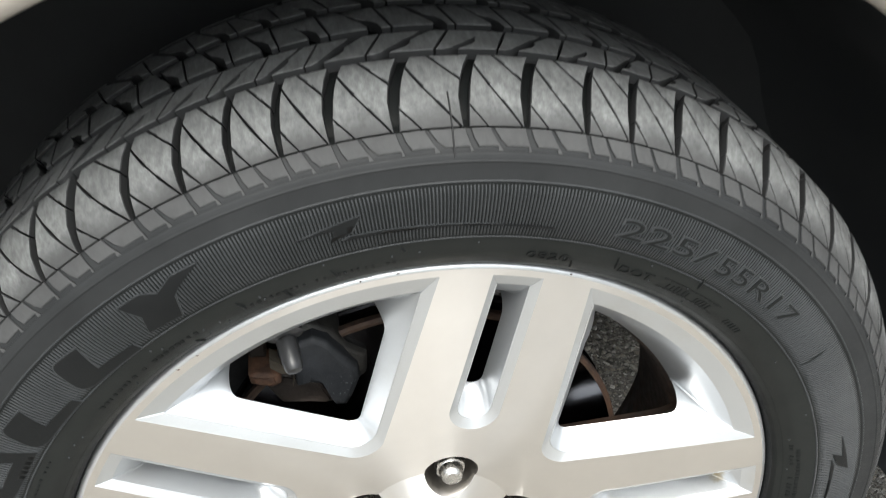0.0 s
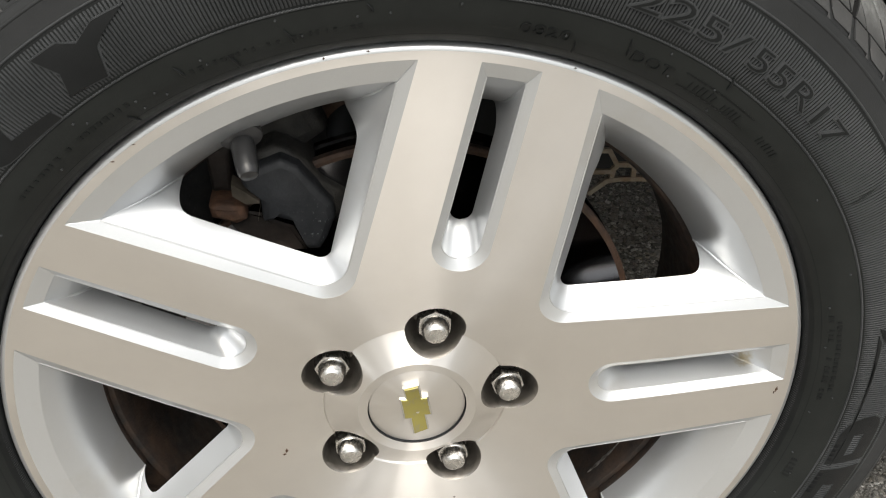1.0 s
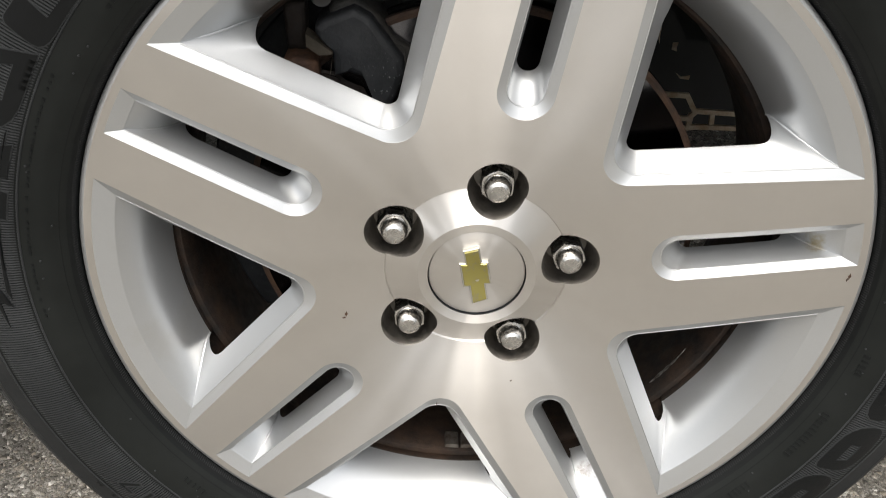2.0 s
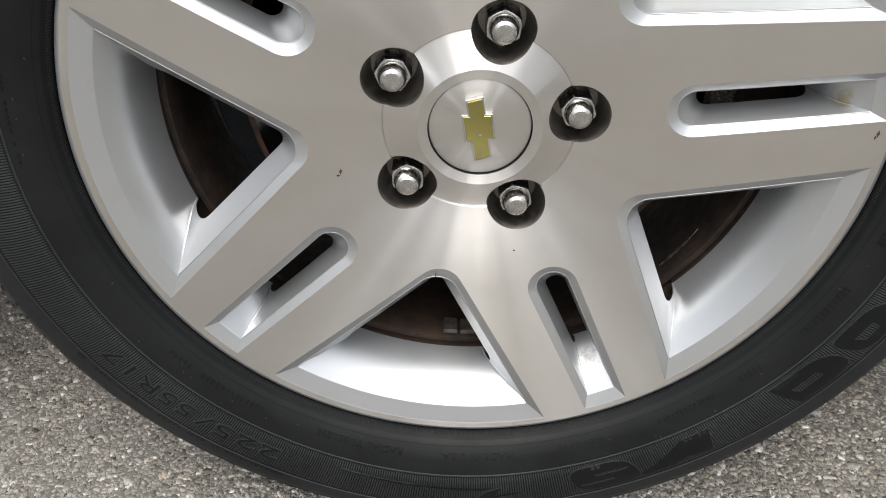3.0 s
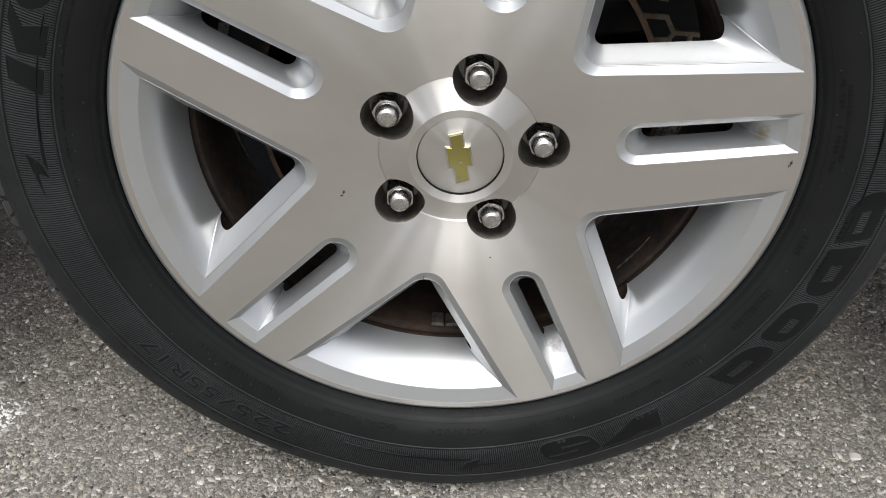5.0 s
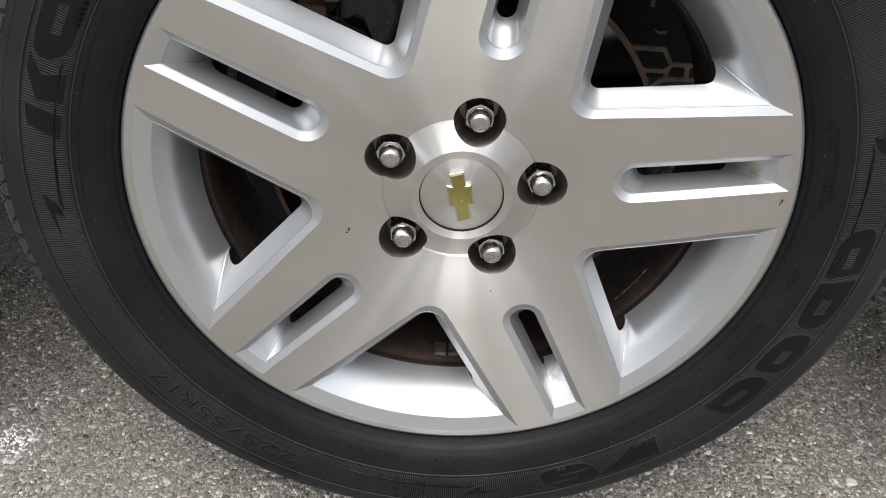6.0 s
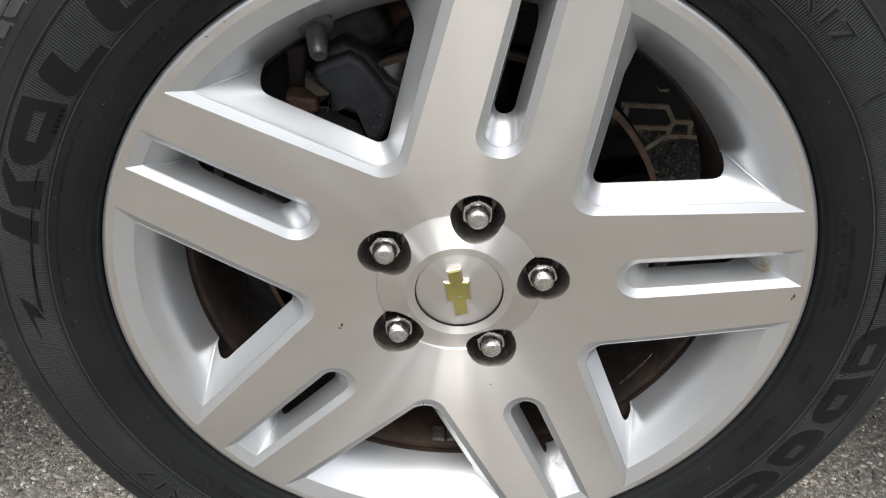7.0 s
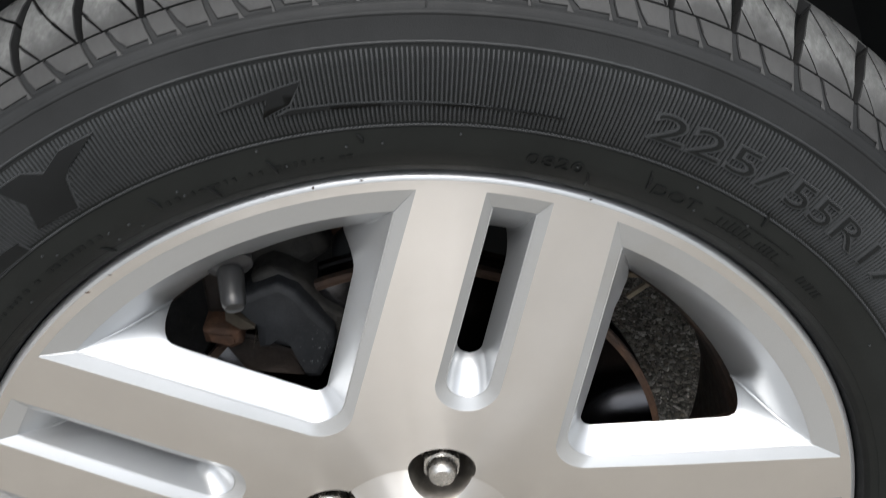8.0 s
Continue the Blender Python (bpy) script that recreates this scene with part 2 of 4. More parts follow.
M_CAP = plastic("valve_cap_plastic", (0.012, 0.0123, 0.013), 0.30, 0.35)
M_LEAD = rusty("wheel_weight_zinc", (0.20, 0.185, 0.165), (0.06, 0.038, 0.025), 0.55, 0.6, 120.0)
M_STREAK = rusty("pale_streak_metal", (0.34, 0.33, 0.31), (0.05, 0.042, 0.036), 0.5, 0.7, 260.0)
M_BODY = Mat("champagne_car_paint", (0.50, 0.465, 0.42), 0.32, 0.35).m
M_LATTICE = rusty("pale_stamped_steel", (0.45, 0.40, 0.32), (0.28, 0.20, 0.13), 0.6, 0.2, 60.0)
M_TAN = rusty("tan_stained_steel", (0.06, 0.052, 0.042), (0.11, 0.095, 0.075), 0.5, 0.5, 60.0)

# ---- small mesh tools ----
ZH, A0 = 0.326, 81.3
PI2 = 2 * math.pi


def mesh(name, verts, faces, smooth=35.0):
    me = bpy.data.meshes.new(name)
    me.from_pydata([tuple(map(float, v)) for v in verts], [], faces)
    bm = bmesh.new()
    bm.from_mesh(me)
    bmesh.ops.remove_doubles(bm, verts=bm.verts, dist=2e-6)
    bmesh.ops.recalc_face_normals(bm, faces=bm.faces)
    bm.to_mesh(me)
    bm.free()
    if smooth:
        for p in me.polygons:
            p.use_smooth = True
        me.set_sharp_from_angle(angle=radians(smooth))
    return me


def part(name, me, material, parent, label="", loc=(0, 0, 0)):
    ob = new(name, me)
    if material and not me.materials:
        me.materials.append(material)
    ob.parent = parent
    ob.location = loc
    if label:
        tagged(ob, label)
    return ob


def thing(name, label, category, loc=(0, 0, 0), **tags):
    ob = new(name)
    ob.location = loc
    ob.empty_display_size = 0.05
    return tagged(ob, label, category, **tags)


def lathe(profile, n=256, close=False):
    """Turns (r, y) rows about the y axis."""
    verts, faces = [], []
    k = len(profile)
    for i in range(n):
        a = PI2 * i / n
        for r, y in profile:
            verts.append((r * math.cos(a), y, r * math.sin(a)))
    for i in range(n):
        j = (i + 1) % n
        for q in range(k - 1 + (1 if close else 0)):
            q2 = (q + 1) % k
            faces.append((i * k + q, i * k + q2, j * k + q2, j * k + q))
    return verts, faces


def join(*sets):
    verts, faces = [], []
    for v, f in sets:
        o = len(verts)
        verts += list(v)
        faces += [tuple(i + o for i in q) for q in f]
    return verts, faces


def catmull(points, n):
    """A smooth row of n points through the given ones, even in length."""
    p = np.array([points[0]] + list(points) + [points[-1]], float)
    out = []
    for i in range(1, len(p) - 2):
        for t in np.linspace(0, 1, 24, endpoint=False):
            a, b, c, d = p[i - 1], p[i], p[i + 1], p[i + 2]
            out.append(0.5 * (2 * b + (c - a) * t + (2 * a - 5 * b + 4 * c - d) * t * t + (3 * b - a - 3 * c + d) * t ** 3))
    out.append(p[-2])
    out = np.array(out)
    s = np.concatenate([[0], np.cumsum(np.hypot(*np.diff(out, axis=0).T))])
    q = np.linspace(0, s[-1], n)
    return np.stack([np.interp(q, s, out[:, 0]), np.interp(q, s, out[:, 1])], 1)


def inside(poly, pts):
    """Which of the points lie in the polygon."""
    x, y = pts[:, 0], pts[:, 1]
    res = np.zeros(len(pts), bool)
    j = len(poly) - 1
    for i in range(len(poly)):
        xi, yi, xj, yj = *poly[i], *poly[j]
        hit = ((yi > y) != (yj > y)) & (x < (xj - xi) * (y - yi) / (yj - yi + 1e-15) + xi)
        res ^= hit
        j = i
    return res


from mathutils.geometry import delaunay_2d_cdt


def fill(loops, extra, keep):
    """Triangles between closed loops and loose points; keep says which centres stay."""
    co, edges = [], []
    for lp in loops:
        o, n = len(co), len(lp)
        co += [Vector((float(a), float(b))) for a, b in lp]
        edges += [(o + i, o + (i + 1) % n) for i in range(n)]
    co += [Vector((float(a), float(b))) for a, b in extra]
    v, _, f, *_ = delaunay_2d_cdt(co, edges, [], 0, 1e-7)
    v = np.array([(p.x, p.y) for p in v])
    c = np.array([v[list(t)].mean(0) for t in f])
    ok = keep(c)
    return v, [tuple(t) for t, k in zip(f, ok) if k]

# ---- the alloy wheel ----
alloy_wheel = thing("alloy_wheel", "silver five-spoke alloy wheel with black tyre standing on asphalt", "car wheel", (0, 0.1, 0))
HUB = (0, -0.1, ZH)


def face_y(r):
    """Depth of the machined face at radius r."""
    rr = [0.0303, 0.0350, 0.0362, 0.0558, 0.0564, 0.0571, 0.062, 0.075, 0.090, 0.106, 0.150, 0.2276, 0.232]
    yy = [0.0126, 0.0117, 0.0114, 0.0203, 0.0204, 0.0193, 0.0182, 0.0150, 0.0120, 0.0098, 0.0072, 0.0042, 0.0040]
    return np.interp(r, rr, yy)


def fillet(d):
    """How far the side of an opening swings in towards its corner, from 1 at the corner to 0."""
    q = 1 - min(max(d, 0.0) / 0.0105, 1.0)
    return 1 - math.sqrt(max(0.0, 1 - q * q))


def half_outline(u1, v1, u2, v2, p_in, r_out, r_corner, flare, turn):
    """Half of a spoke opening in the frame of its own axis: inner round, straight side, corner crease, outer arc."""
    c, s = math.cos(turn), math.sin(turn)
    pt = lambda u, v: np.array([u * c + v * s, abs(-u * s + v * c)])
    a, b = pt(u1, v1), pt(u2, v2)
    d = (a - b) / np.linalg.norm(a - b)
    n = np.array([-d[1], d[0]])
    if n[1] < 0:
        n = -n
    h = float(n @ a)
    rad = (h - n[0] * p_in) / (1 + n[0])
    ctr = np.array([p_in + rad, 0.0])
    end = math.atan2(n[1], n[0])
    out = [ctr + rad * np.array([math.cos(t), math.sin(t)]) for t in np.linspace(math.pi, end, 13)]
    hc = h - flare
    corner = hc * n + d * math.sqrt(r_corner ** 2 - hc * hc)
    first, last = out[-1], corner + flare * n
    for t in np.linspace(0, 1, 20)[1:]:
        t = 1 - (1 - t) ** 3.2
        q = first + (last - first) * t
        out.append(q - n * flare * fillet(np.linalg.norm(last - q)))
    ang = math.atan2(corner[1], corner[0])
    for q in np.linspace(0, 1, 25)[1:]:
        t = ang * (1 - q ** 1.9)
        r = r_out
        out.append(r * np.array([math.cos(t), math.sin(t)]))
    return np.array(out)


def outline(*row, axis, turn):
    half = half_outline(*row, turn)
    full = np.concatenate([half, (half * [1, -1])[-2:0:-1]])
    c, s = math.cos(axis), math.sin(axis)
    return np.stack([full[:, 0] * c - full[:, 1] * s, full[:, 0] * s + full[:, 1] * c], 1)


# each level: side line (u1, v1)-(u2, v2), inner end, outer radius; depth below the
# machined face along the spokes; depth along the rim (below 0: under the machined face as well)
WINDOW = [
    ((0.224, 0.0440, 0.113, 0.0510, 0.1000, 0.2276), 0.0, -0.0),
    ((0.224, 0.0445, 0.113, 0.0515, 0.1005, 0.2271), 0.0003, -0.0003),
    ((0.212, 0.0506, 0.093, 0.0570, 0.1072, 0.2160), 0.0028, -0.0036),
    ((0.212, 0.0511, 0.093, 0.0575, 0.1078, 0.2154), 0.0033, -0.0042),
    ((0.212, 0.0515, 0.093, 0.0578, 0.1082, 0.2148), 0.0040, -0.0050),
    ((0.207, 0.0537, 0.095, 0.0594, 0.1100, 0.2105), 0.0065, 0.0142),
    ((0.202, 0.0560, 0.095, 0.0612, 0.1120, 0.2060), 0.0091, 0.0197),
    ((0.196, 0.0583, 0.095, 0.0630, 0.1138, 0.2020), 0.0117, 0.0262),
    ((0.188, 0.0606, 0.095, 0.0648, 0.1156, 0.1985), 0.0142, 0.0332),
    ((0.180, 0.0626, 0.095, 0.0664, 0.1170, 0.1952), 0.0165, 0.0407),
    ((0.180, 0.0629, 0.095, 0.0667, 0.1173, 0.1928), 0.0170, 0.0466),
]
SLOT = [
    ((0.228, 0.0147, 0.130, 0.0160, 0.1056, 0.2276), 0.0, -0.0),
    ((0.228, 0.0143, 0.130, 0.0156, 0.1060, 0.2271), 0.0003, -0.0003),
    ((0.219, 0.0103, 0.135, 0.0112, 0.1114, 0.2195), 0.0030, -0.0034),
    ((0.219, 0.0099, 0.135, 0.0108, 0.1119, 0.2189), 0.0036, -0.0040),
    ((0.219, 0.0096, 0.135, 0.0105, 0.1123, 0.2183), 0.0044, -0.0048),
    ((0.210, 0.0089, 0.138, 0.0097, 0.1150, 0.2125), 0.0075, 0.0140),
    ((0.205, 0.0083, 0.139, 0.0090, 0.1185, 0.2060), 0.0107, 0.0205),
    ((0.200, 0.0077, 0.140, 0.0083, 0.1215, 0.2003), 0.0138, 0.0285),
    ((0.190, 0.0071, 0.140, 0.0076, 0.1242, 0.1957), 0.0165, 0.0372),
    ((0.190, 0.0060, 0.140, 0.0064, 0.1266, 0.1930), 0.0215, 0.0440),
]
SIDE_N = 31


def opening(levels, axis, turn):
    """Rows of points down the walls of one opening, meeting in a crease at its outer corners, and two rows behind it."""
    wall_r, wall_y = zip(*[(row[5], y_rim) for row, _, y_rim in levels if y_rim > 0])
    start = levels[4][0][5]
    wall_r, wall_y = (start,) + wall_r + (0.188,), (float(face_y(start)) - levels[4][2],) + wall_y + (0.058,)
    deep_y = lambda r: np.interp(r, wall_r[::-1], wall_y[::-1])
    rows = []
    for row, y_spoke, y_rim in levels:
        cut = max(0.0, (y_spoke - 0.0040) / 0.0130) if turn else 0.0
        lp = outline(*row, row[5], 0.0080 * cut, axis=axis, turn=turn)
        r = np.hypot(*lp.T)
        dip = np.array([fillet((row[5] - q) / 0.96) for q in r]) * (y_rim > 0)
        k = np.arange(len(lp))
        arc = (k > SIDE_N) & (k < len(lp) - SIDE_N)
        y = np.where(arc, deep_y(r) if y_rim > 0 else face_y(r) - y_rim, (face_y(r) + y_spoke) * (1 - dip) + deep_y(row[5]) * dip)
        rows.append(np.stack([lp[:, 0], y, lp[:, 1]], 1))
    edge = rows[-1]
    flat = edge[:, [0, 2]]
    d = np.roll(flat, -1, 0) - np.roll(flat, 1, 0)
    out = np.stack([d[:, 1], -d[:, 0]], 1) / np.linalg.norm(d, axis=1)[:, None]
    if ((flat - flat.mean(0)) * out).sum() < 0:
        out = -out
    for c, near in ((SIDE_N, SIDE_N - 1), (len(flat) - SIDE_N, len(flat) - SIDE_N + 1)):
        out[c] = out[near]
    for side, r_rim, y_spoke, y_rim in ((0.010, 0.1922, 0.005, 0.048), (0.023, 0.1935, 0.021, 0.053)):
        q = np.where(arc[:, None], flat / np.linalg.norm(flat, axis=1)[:, None] * r_rim, flat + out * side)
        rows.append(np.stack([q[:, 0], np.where(arc, y_rim, edge[:, 1] + y_spoke), q[:, 1]], 1))
    return rows


LUG_R, POCKET_R = 0.0575, 0.0180


def circle(cx, cy, r, n):
    return [(cx + r * math.cos(PI2 * i / n), cy + r * math.sin(PI2 * i / n)) for i in range(n)]


def tube(points, radii, n=20):
    """A round bar through the points."""
    p = [Vector(q) for q in points]
    verts, faces = [], []
    ref = Vector((0.31, 0.2, 0.93))
    for i, q in enumerate(p):
        d = (p[min(i + 1, len(p) - 1)] - p[max(i - 1, 0)]).normalized()
        s = d.cross(ref).normalized()
        w = d.cross(s)
        for j in range(n):
            a = PI2 * j / n
            verts.append(tuple(q + (s * math.cos(a) + w * math.sin(a)) * radii[i]))
    for i in range(len(p) - 1):
        for j in range(n):
            faces.append((i * n + j, i * n + (j + 1) % n, (i + 1) * n + (j + 1) % n, (i + 1) * n + j))
    faces.append(tuple(range(n)))
    faces.append(tuple((len(p) - 1) * n + j for j in range(n)))
    return verts, faces


def build_rim():
    fronts, backs, walls, behind, creases = [], [], [], [], []
    for k in range(5):
        spoke = radians(A0 + 72 * k)
        for levels, axis, turn in ((WINDOW, spoke + radians(36), radians(36)), (SLOT, spoke, 0.0)):
            rows = opening(levels, axis, turn)
            n = len(rows[0])
            verts = np.concatenate(rows)
            faces = [(a * n + i, a * n + (i + 1) % n, (a + 1) * n + (i + 1) % n, (a + 1) * n + i) for a in range(len(rows) - 1) for i in range(n)]
            m = (len(levels) - 1) * n
            walls.append((verts[:m + n], faces[:m]))
            beads = []
            for c in (SIDE_N, n - SIDE_N):
                line = [Vector(rows[q][c]) for q in range(5, len(levels))]
                beads.append(tube(line, [0.0003] + [0.0010] * (len(line) - 2) + [0.0006], 10))
            ridge = [Vector(rows[3][i % n]) for i in range(n - SIDE_N + 1, n + SIDE_N)]
            creases.append((beads, tube(ridge, [0.0002] + [0.0005] * (len(ridge) - 2) + [0.0002], 8)))
            behind.append((verts[m:], [tuple(i - m for i in q) for q in faces[m:]]))
            fronts.append(rows[0][:, [0, 2]])
            backs.append(rows[-1][:, [0, 2]])
    pockets = [circle(LUG_R * math.cos(radians(A0 + 72 * k)), LUG_R * math.sin(radians(A0 + 72 * k)), POCKET_R, 48) for k in range(5)]
    ringset = [circle(0, 0, r, 240) for r in (0.0350, 0.0362, 0.0558, 0.0564, 0.0571)]
    grid = [(r * math.cos(a), r * math.sin(a)) for r in np.concatenate([np.arange(0.0575, 0.08, 0.0025), np.arange(0.08, 0.231, 0.005)]) for a in np.arange(0, PI2, 0.004 / r + 0.02)]
    rim_r, hub_r = 0.2320, 0.0303

    def keep(c):
        r = np.hypot(c[:, 0], c[:, 1])
        ok = (r < rim_r) & (r > hub_r)
        for h in [*fronts, *pockets]:
            ok &= ~inside(np.array(h), c)
        return ok

    v, f = fill([circle(0, 0, rim_r, 360), circle(0, 0, hub_r, 96), *ringset, *fronts, *pockets], grid, keep)
    face = [(x, float(face_y(math.hypot(x, z))), z) for x, z in v]

    def keep_back(c):
        r = np.hypot(c[:, 0], c[:, 1])
        ok = (r < 0.195) & (r > 0.036)
        for h in backs:
            ok &= ~inside(np.array(h), c)
        return ok

    vb, fb = fill([circle(0, 0, 0.195, 240), circle(0, 0, 0.036, 64), *backs], [], keep_back)
    back = [(x, 0.050, z) for x, z in vb]
    used = sorted({i for t in f for i in t})
    re = {i: j for j, i in enumerate(used)}
    me = mesh("machined_face", [face[i] for i in used], [tuple(re[i] for i in t) for t in f], 28)
    rim = part("rim", me, M_FACE, alloy_wheel, "machined aluminium face with brushed turning marks", HUB)
    for i, (wall, back_wall, (beads, ridge)) in enumerate(zip(walls, behind, creases)):
        name, label = ("slot_pocket", "silver-painted walls of the slot in a spoke") if i % 2 else ("spoke_pocket", "silver-painted walls between two spokes")
        pocket = part(name, mesh(name, *wall, 40), M_SILVER, rim, label)
        even = pocket.modifiers.new("even_shading", "WEIGHTED_NORMAL")
        even.mode, even.weight, even.keep_sharp = "FACE_AREA", 80, True
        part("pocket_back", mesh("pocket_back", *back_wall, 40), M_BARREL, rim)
        part("ridge", mesh("ridge", *ridge, 60), M_SILVER, rim)
        for bead in beads:
            part("crease", mesh("crease", *bead, 60), M_SILVER, rim)
    lip = [(0.2320, 0.0040), (0.2335, 0.0043), (0.2346, 0.0052), (0.2353, 0.0068), (0.2354, 0.0090), (0.2345, 0.0135), (0.2325, 0.018)]
    part("rim_lip", mesh("rim_lip", *lathe(lip, 360), 40), M_SILVER, rim)
    barrel = [(0.1945, 0.0535), (0.1905, 0.0545), (0.1885, 0.058), (0.1880, 0.080), (0.1885, 0.120), (0.196, 0.150), (0.2130, 0.175), (0.2190, 0.190), (0.2330, 0.192), (0.2345, 0.188), (0.2190, 0.183), (0.2050, 0.160), (0.1960, 0.130), (0.1950, 0.060), (0.215, 0.030), (0.2325, 0.018)]
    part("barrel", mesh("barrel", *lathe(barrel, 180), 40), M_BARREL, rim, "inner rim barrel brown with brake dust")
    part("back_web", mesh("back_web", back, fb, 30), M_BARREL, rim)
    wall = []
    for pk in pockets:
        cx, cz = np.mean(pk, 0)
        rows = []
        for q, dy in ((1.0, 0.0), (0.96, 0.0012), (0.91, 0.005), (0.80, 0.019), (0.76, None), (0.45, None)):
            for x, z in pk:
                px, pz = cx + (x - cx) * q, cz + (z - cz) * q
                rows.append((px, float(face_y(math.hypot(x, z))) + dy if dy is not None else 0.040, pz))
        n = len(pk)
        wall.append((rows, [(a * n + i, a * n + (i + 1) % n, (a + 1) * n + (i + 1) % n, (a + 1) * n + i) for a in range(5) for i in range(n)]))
    # pocket walls carry the recess's shade in their colour
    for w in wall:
        part("lug_pocket", mesh("lug_pocket", *w, 35), M_POCKET, rim, "recessed bolt pocket, darkened in its colour for shade")
    return rim


rim = build_rim()


def build_nut():
    """Hexagonal wheel nut with a domed cap, pointing to -y, tip at y = 0."""
    hexr, n = 0.0109, 72
    rows = []
    for r, y, hx in ((0.0002, 0.0004, 0), (0.0022, 0.0005, 0), (0.0034, 0.0002, 0), (0.0050, 0.0005, 0), (0.0066, 0.0017, 0), (0.0076, 0.0036, 0), (0.0081, 0.0058, 0), (0.0082, 0.0086, 0), (0.0085, 0.0090, 0), (0.0090, 0.0091, 0.2), (0.0094, 0.0093, 0.6), (0.0107, 0.0102, 1), (0.0107, 0.0300, 1)):
        for i in range(n):
            a = PI2 * i / n
            q = (a % (math.pi / 3)) - math.pi / 6
            rh = hexr * math.cos(math.pi / 6) / math.cos(q)
            rad = r * (1 - hx) + min(rh, hexr * 0.995) * hx
            rows.append((rad * math.cos(a), y, rad * math.sin(a)))
    m = len(rows) // n
    faces = [(a * n + i, a * n + (i + 1) % n, (a + 1) * n + (i + 1) % n, (a + 1) * n + i) for a in range(m - 1) for i in range(n)]
    faces.append(tuple(range(n)))
    return mesh("lug_nut", rows, faces, 25)


nut_mesh = build_nut()
for k in range(5):
    a = radians(A0 + 72 * k)
    nut = part("lug_nut", nut_mesh, M_NUT, alloy_wheel, "bright steel hexagonal nut", (LUG_R * math.cos(a), 0.0118 - 0.1, ZH + LUG_R * math.sin(a)))
    nut.rotation_euler = (0, radians((30, 2, 26, 14, 6)[k]), 0)

cap = part("centre_cap", mesh("centre_cap", *lathe([(0.0298, 0.026), (0.0298, 0.0150), (0.0296, 0.0143), (0.0289, 0.0140), (0.018, 0.0142), (0.008, 0.0143), (0.0003, 0.0143)], 128), 30), M_FACE, alloy_wheel, "round brushed metal centre cap", HUB)
part("gap_ring", mesh("gap_ring", *lathe([(0.0304, 0.0134), (0.0304, 0.0185), (0.0295, 0.0185)], 96), 30), M_BLACK, cap)


def slab(name, poly, y0, y1, bevel=0.0004):
    """A flat plate of the given outline in x and z, from y0 (front) to y1."""
    n = len(poly)
    p = np.array(poly)
    c = p.mean(0)
    ins = p + (c - p) / np.linalg.norm(c - p, axis=1)[:, None] * bevel
    verts = [(x, y0, z) for x, z in ins] + [(x, y0 + bevel, z) for x, z in p] + [(x, y1, z) for x, z in p]
    v, f = fill([ins], [], lambda cc: inside(ins, cc))
    faces = [(i, (i + 1) % n, n + (i + 1) % n, n + i) for i in range(n)] + [(n + i, n + (i + 1) % n, 2 * n + (i + 1) % n, 2 * n + i) for i in range(n)]
    return mesh(name, *join((verts, faces), ([(x, y0, z) for x, z in v], f)), 30)


def emblem_poly(grow):
    """A worn cross-shaped badge, leaning, its long bar longer than its short one."""
    hw, hh, aw, ah = 0.0046 + grow, 0.0188 + grow, 0.0083 + grow, 0.0078 + grow
    pts = [(-hw, hh - 0.0006), (hw, hh + 0.0006), (hw, ah), (aw, ah - 0.0006), (aw, 0.0), (aw, -ah - 0.0006), (hw, -ah), (hw, -hh + 0.0006), (-hw, -hh - 0.0006), (-hw, -ah), (-aw, -ah + 0.0006), (-aw, 0.0), (-aw, ah + 0.0006), (-hw, ah)]
    t = radians(12)
    return [(x * math.cos(t) - z * math.sin(t) - 0.0008, x * math.sin(t) + z * math.cos(t)) for x, z in pts]


def badge(name, grow, y0, y1, valley):
    me = slab(name, emblem_poly(grow), y0, y1)
    for v in me.vertices:
        if v.co.y < y1 - 1e-5:
            v.co.y += valley * max(0.0, 1 - abs(v.co.z + 0.2 * v.co.x) / 0.018)
    return me


part("emblem_edge", badge("emblem_edge", 0.0005, 0.0108, 0.0146, 0.0034), M_EMBLEM_EDGE, cap, "bright metal border of the emblem")
part("emblem", badge("emblem", -0.0004, 0.0097, 0.0146, 0.0043), M_GOLD, cap, "worn olive gold cross-shaped emblem")


def along(a, b, ts):
    a, b = Vector(a), Vector(b)
    return [a + (b - a) * t for t in ts]


STEM_A, STEM_B = (-0.0956, 0.0315, 0.1800), (-0.0894, 0.0055, 0.1655)
stem = part("valve_stem", mesh("valve_stem", *tube(along(STEM_A, STEM_B, (0.08, 0.235, 0.255, 0.29, 0.31, 0.33)), (0.0106, 0.0106, 0.0086, 0.0058, 0.0050, 0.0040)), 40), M_STEM, alloy_wheel, "black rubber tyre valve", HUB)
part("valve_cap", mesh("valve_cap", *tube(along(STEM_A, STEM_B, (0.31, 0.33, 0.36, 0.80, 0.92, 0.98, 1.0)), (0.0046, 0.0060, 0.0062, 0.0058, 0.0053, 0.0042, 0.0022)), 40), M_CAP, stem, "dark grey plastic valve cap")

for i in range(3):
    a = radians(-91.5 + 3.7 * i)
    t = np.array([(a + q, 0.1872 - dr) for q, dr in ((-0.028, 0), (0.028, 0), (0.025, 0.0035), (-0.025, 0.0035))])
    vv = [(r * math.cos(b), y, r * math.sin(b)) for y in (0.0545, 0.0680) for b, r in t]
    part("wheel_weight", mesh("wheel_weight", vv, [(0, 1, 2, 3), (4, 5, 6, 7), (0, 1, 5, 4), (1, 2, 6, 5), (2, 3, 7, 6), (3, 0, 4, 7)], 0), M_LEAD, rim, "stick-on zinc balance weight")

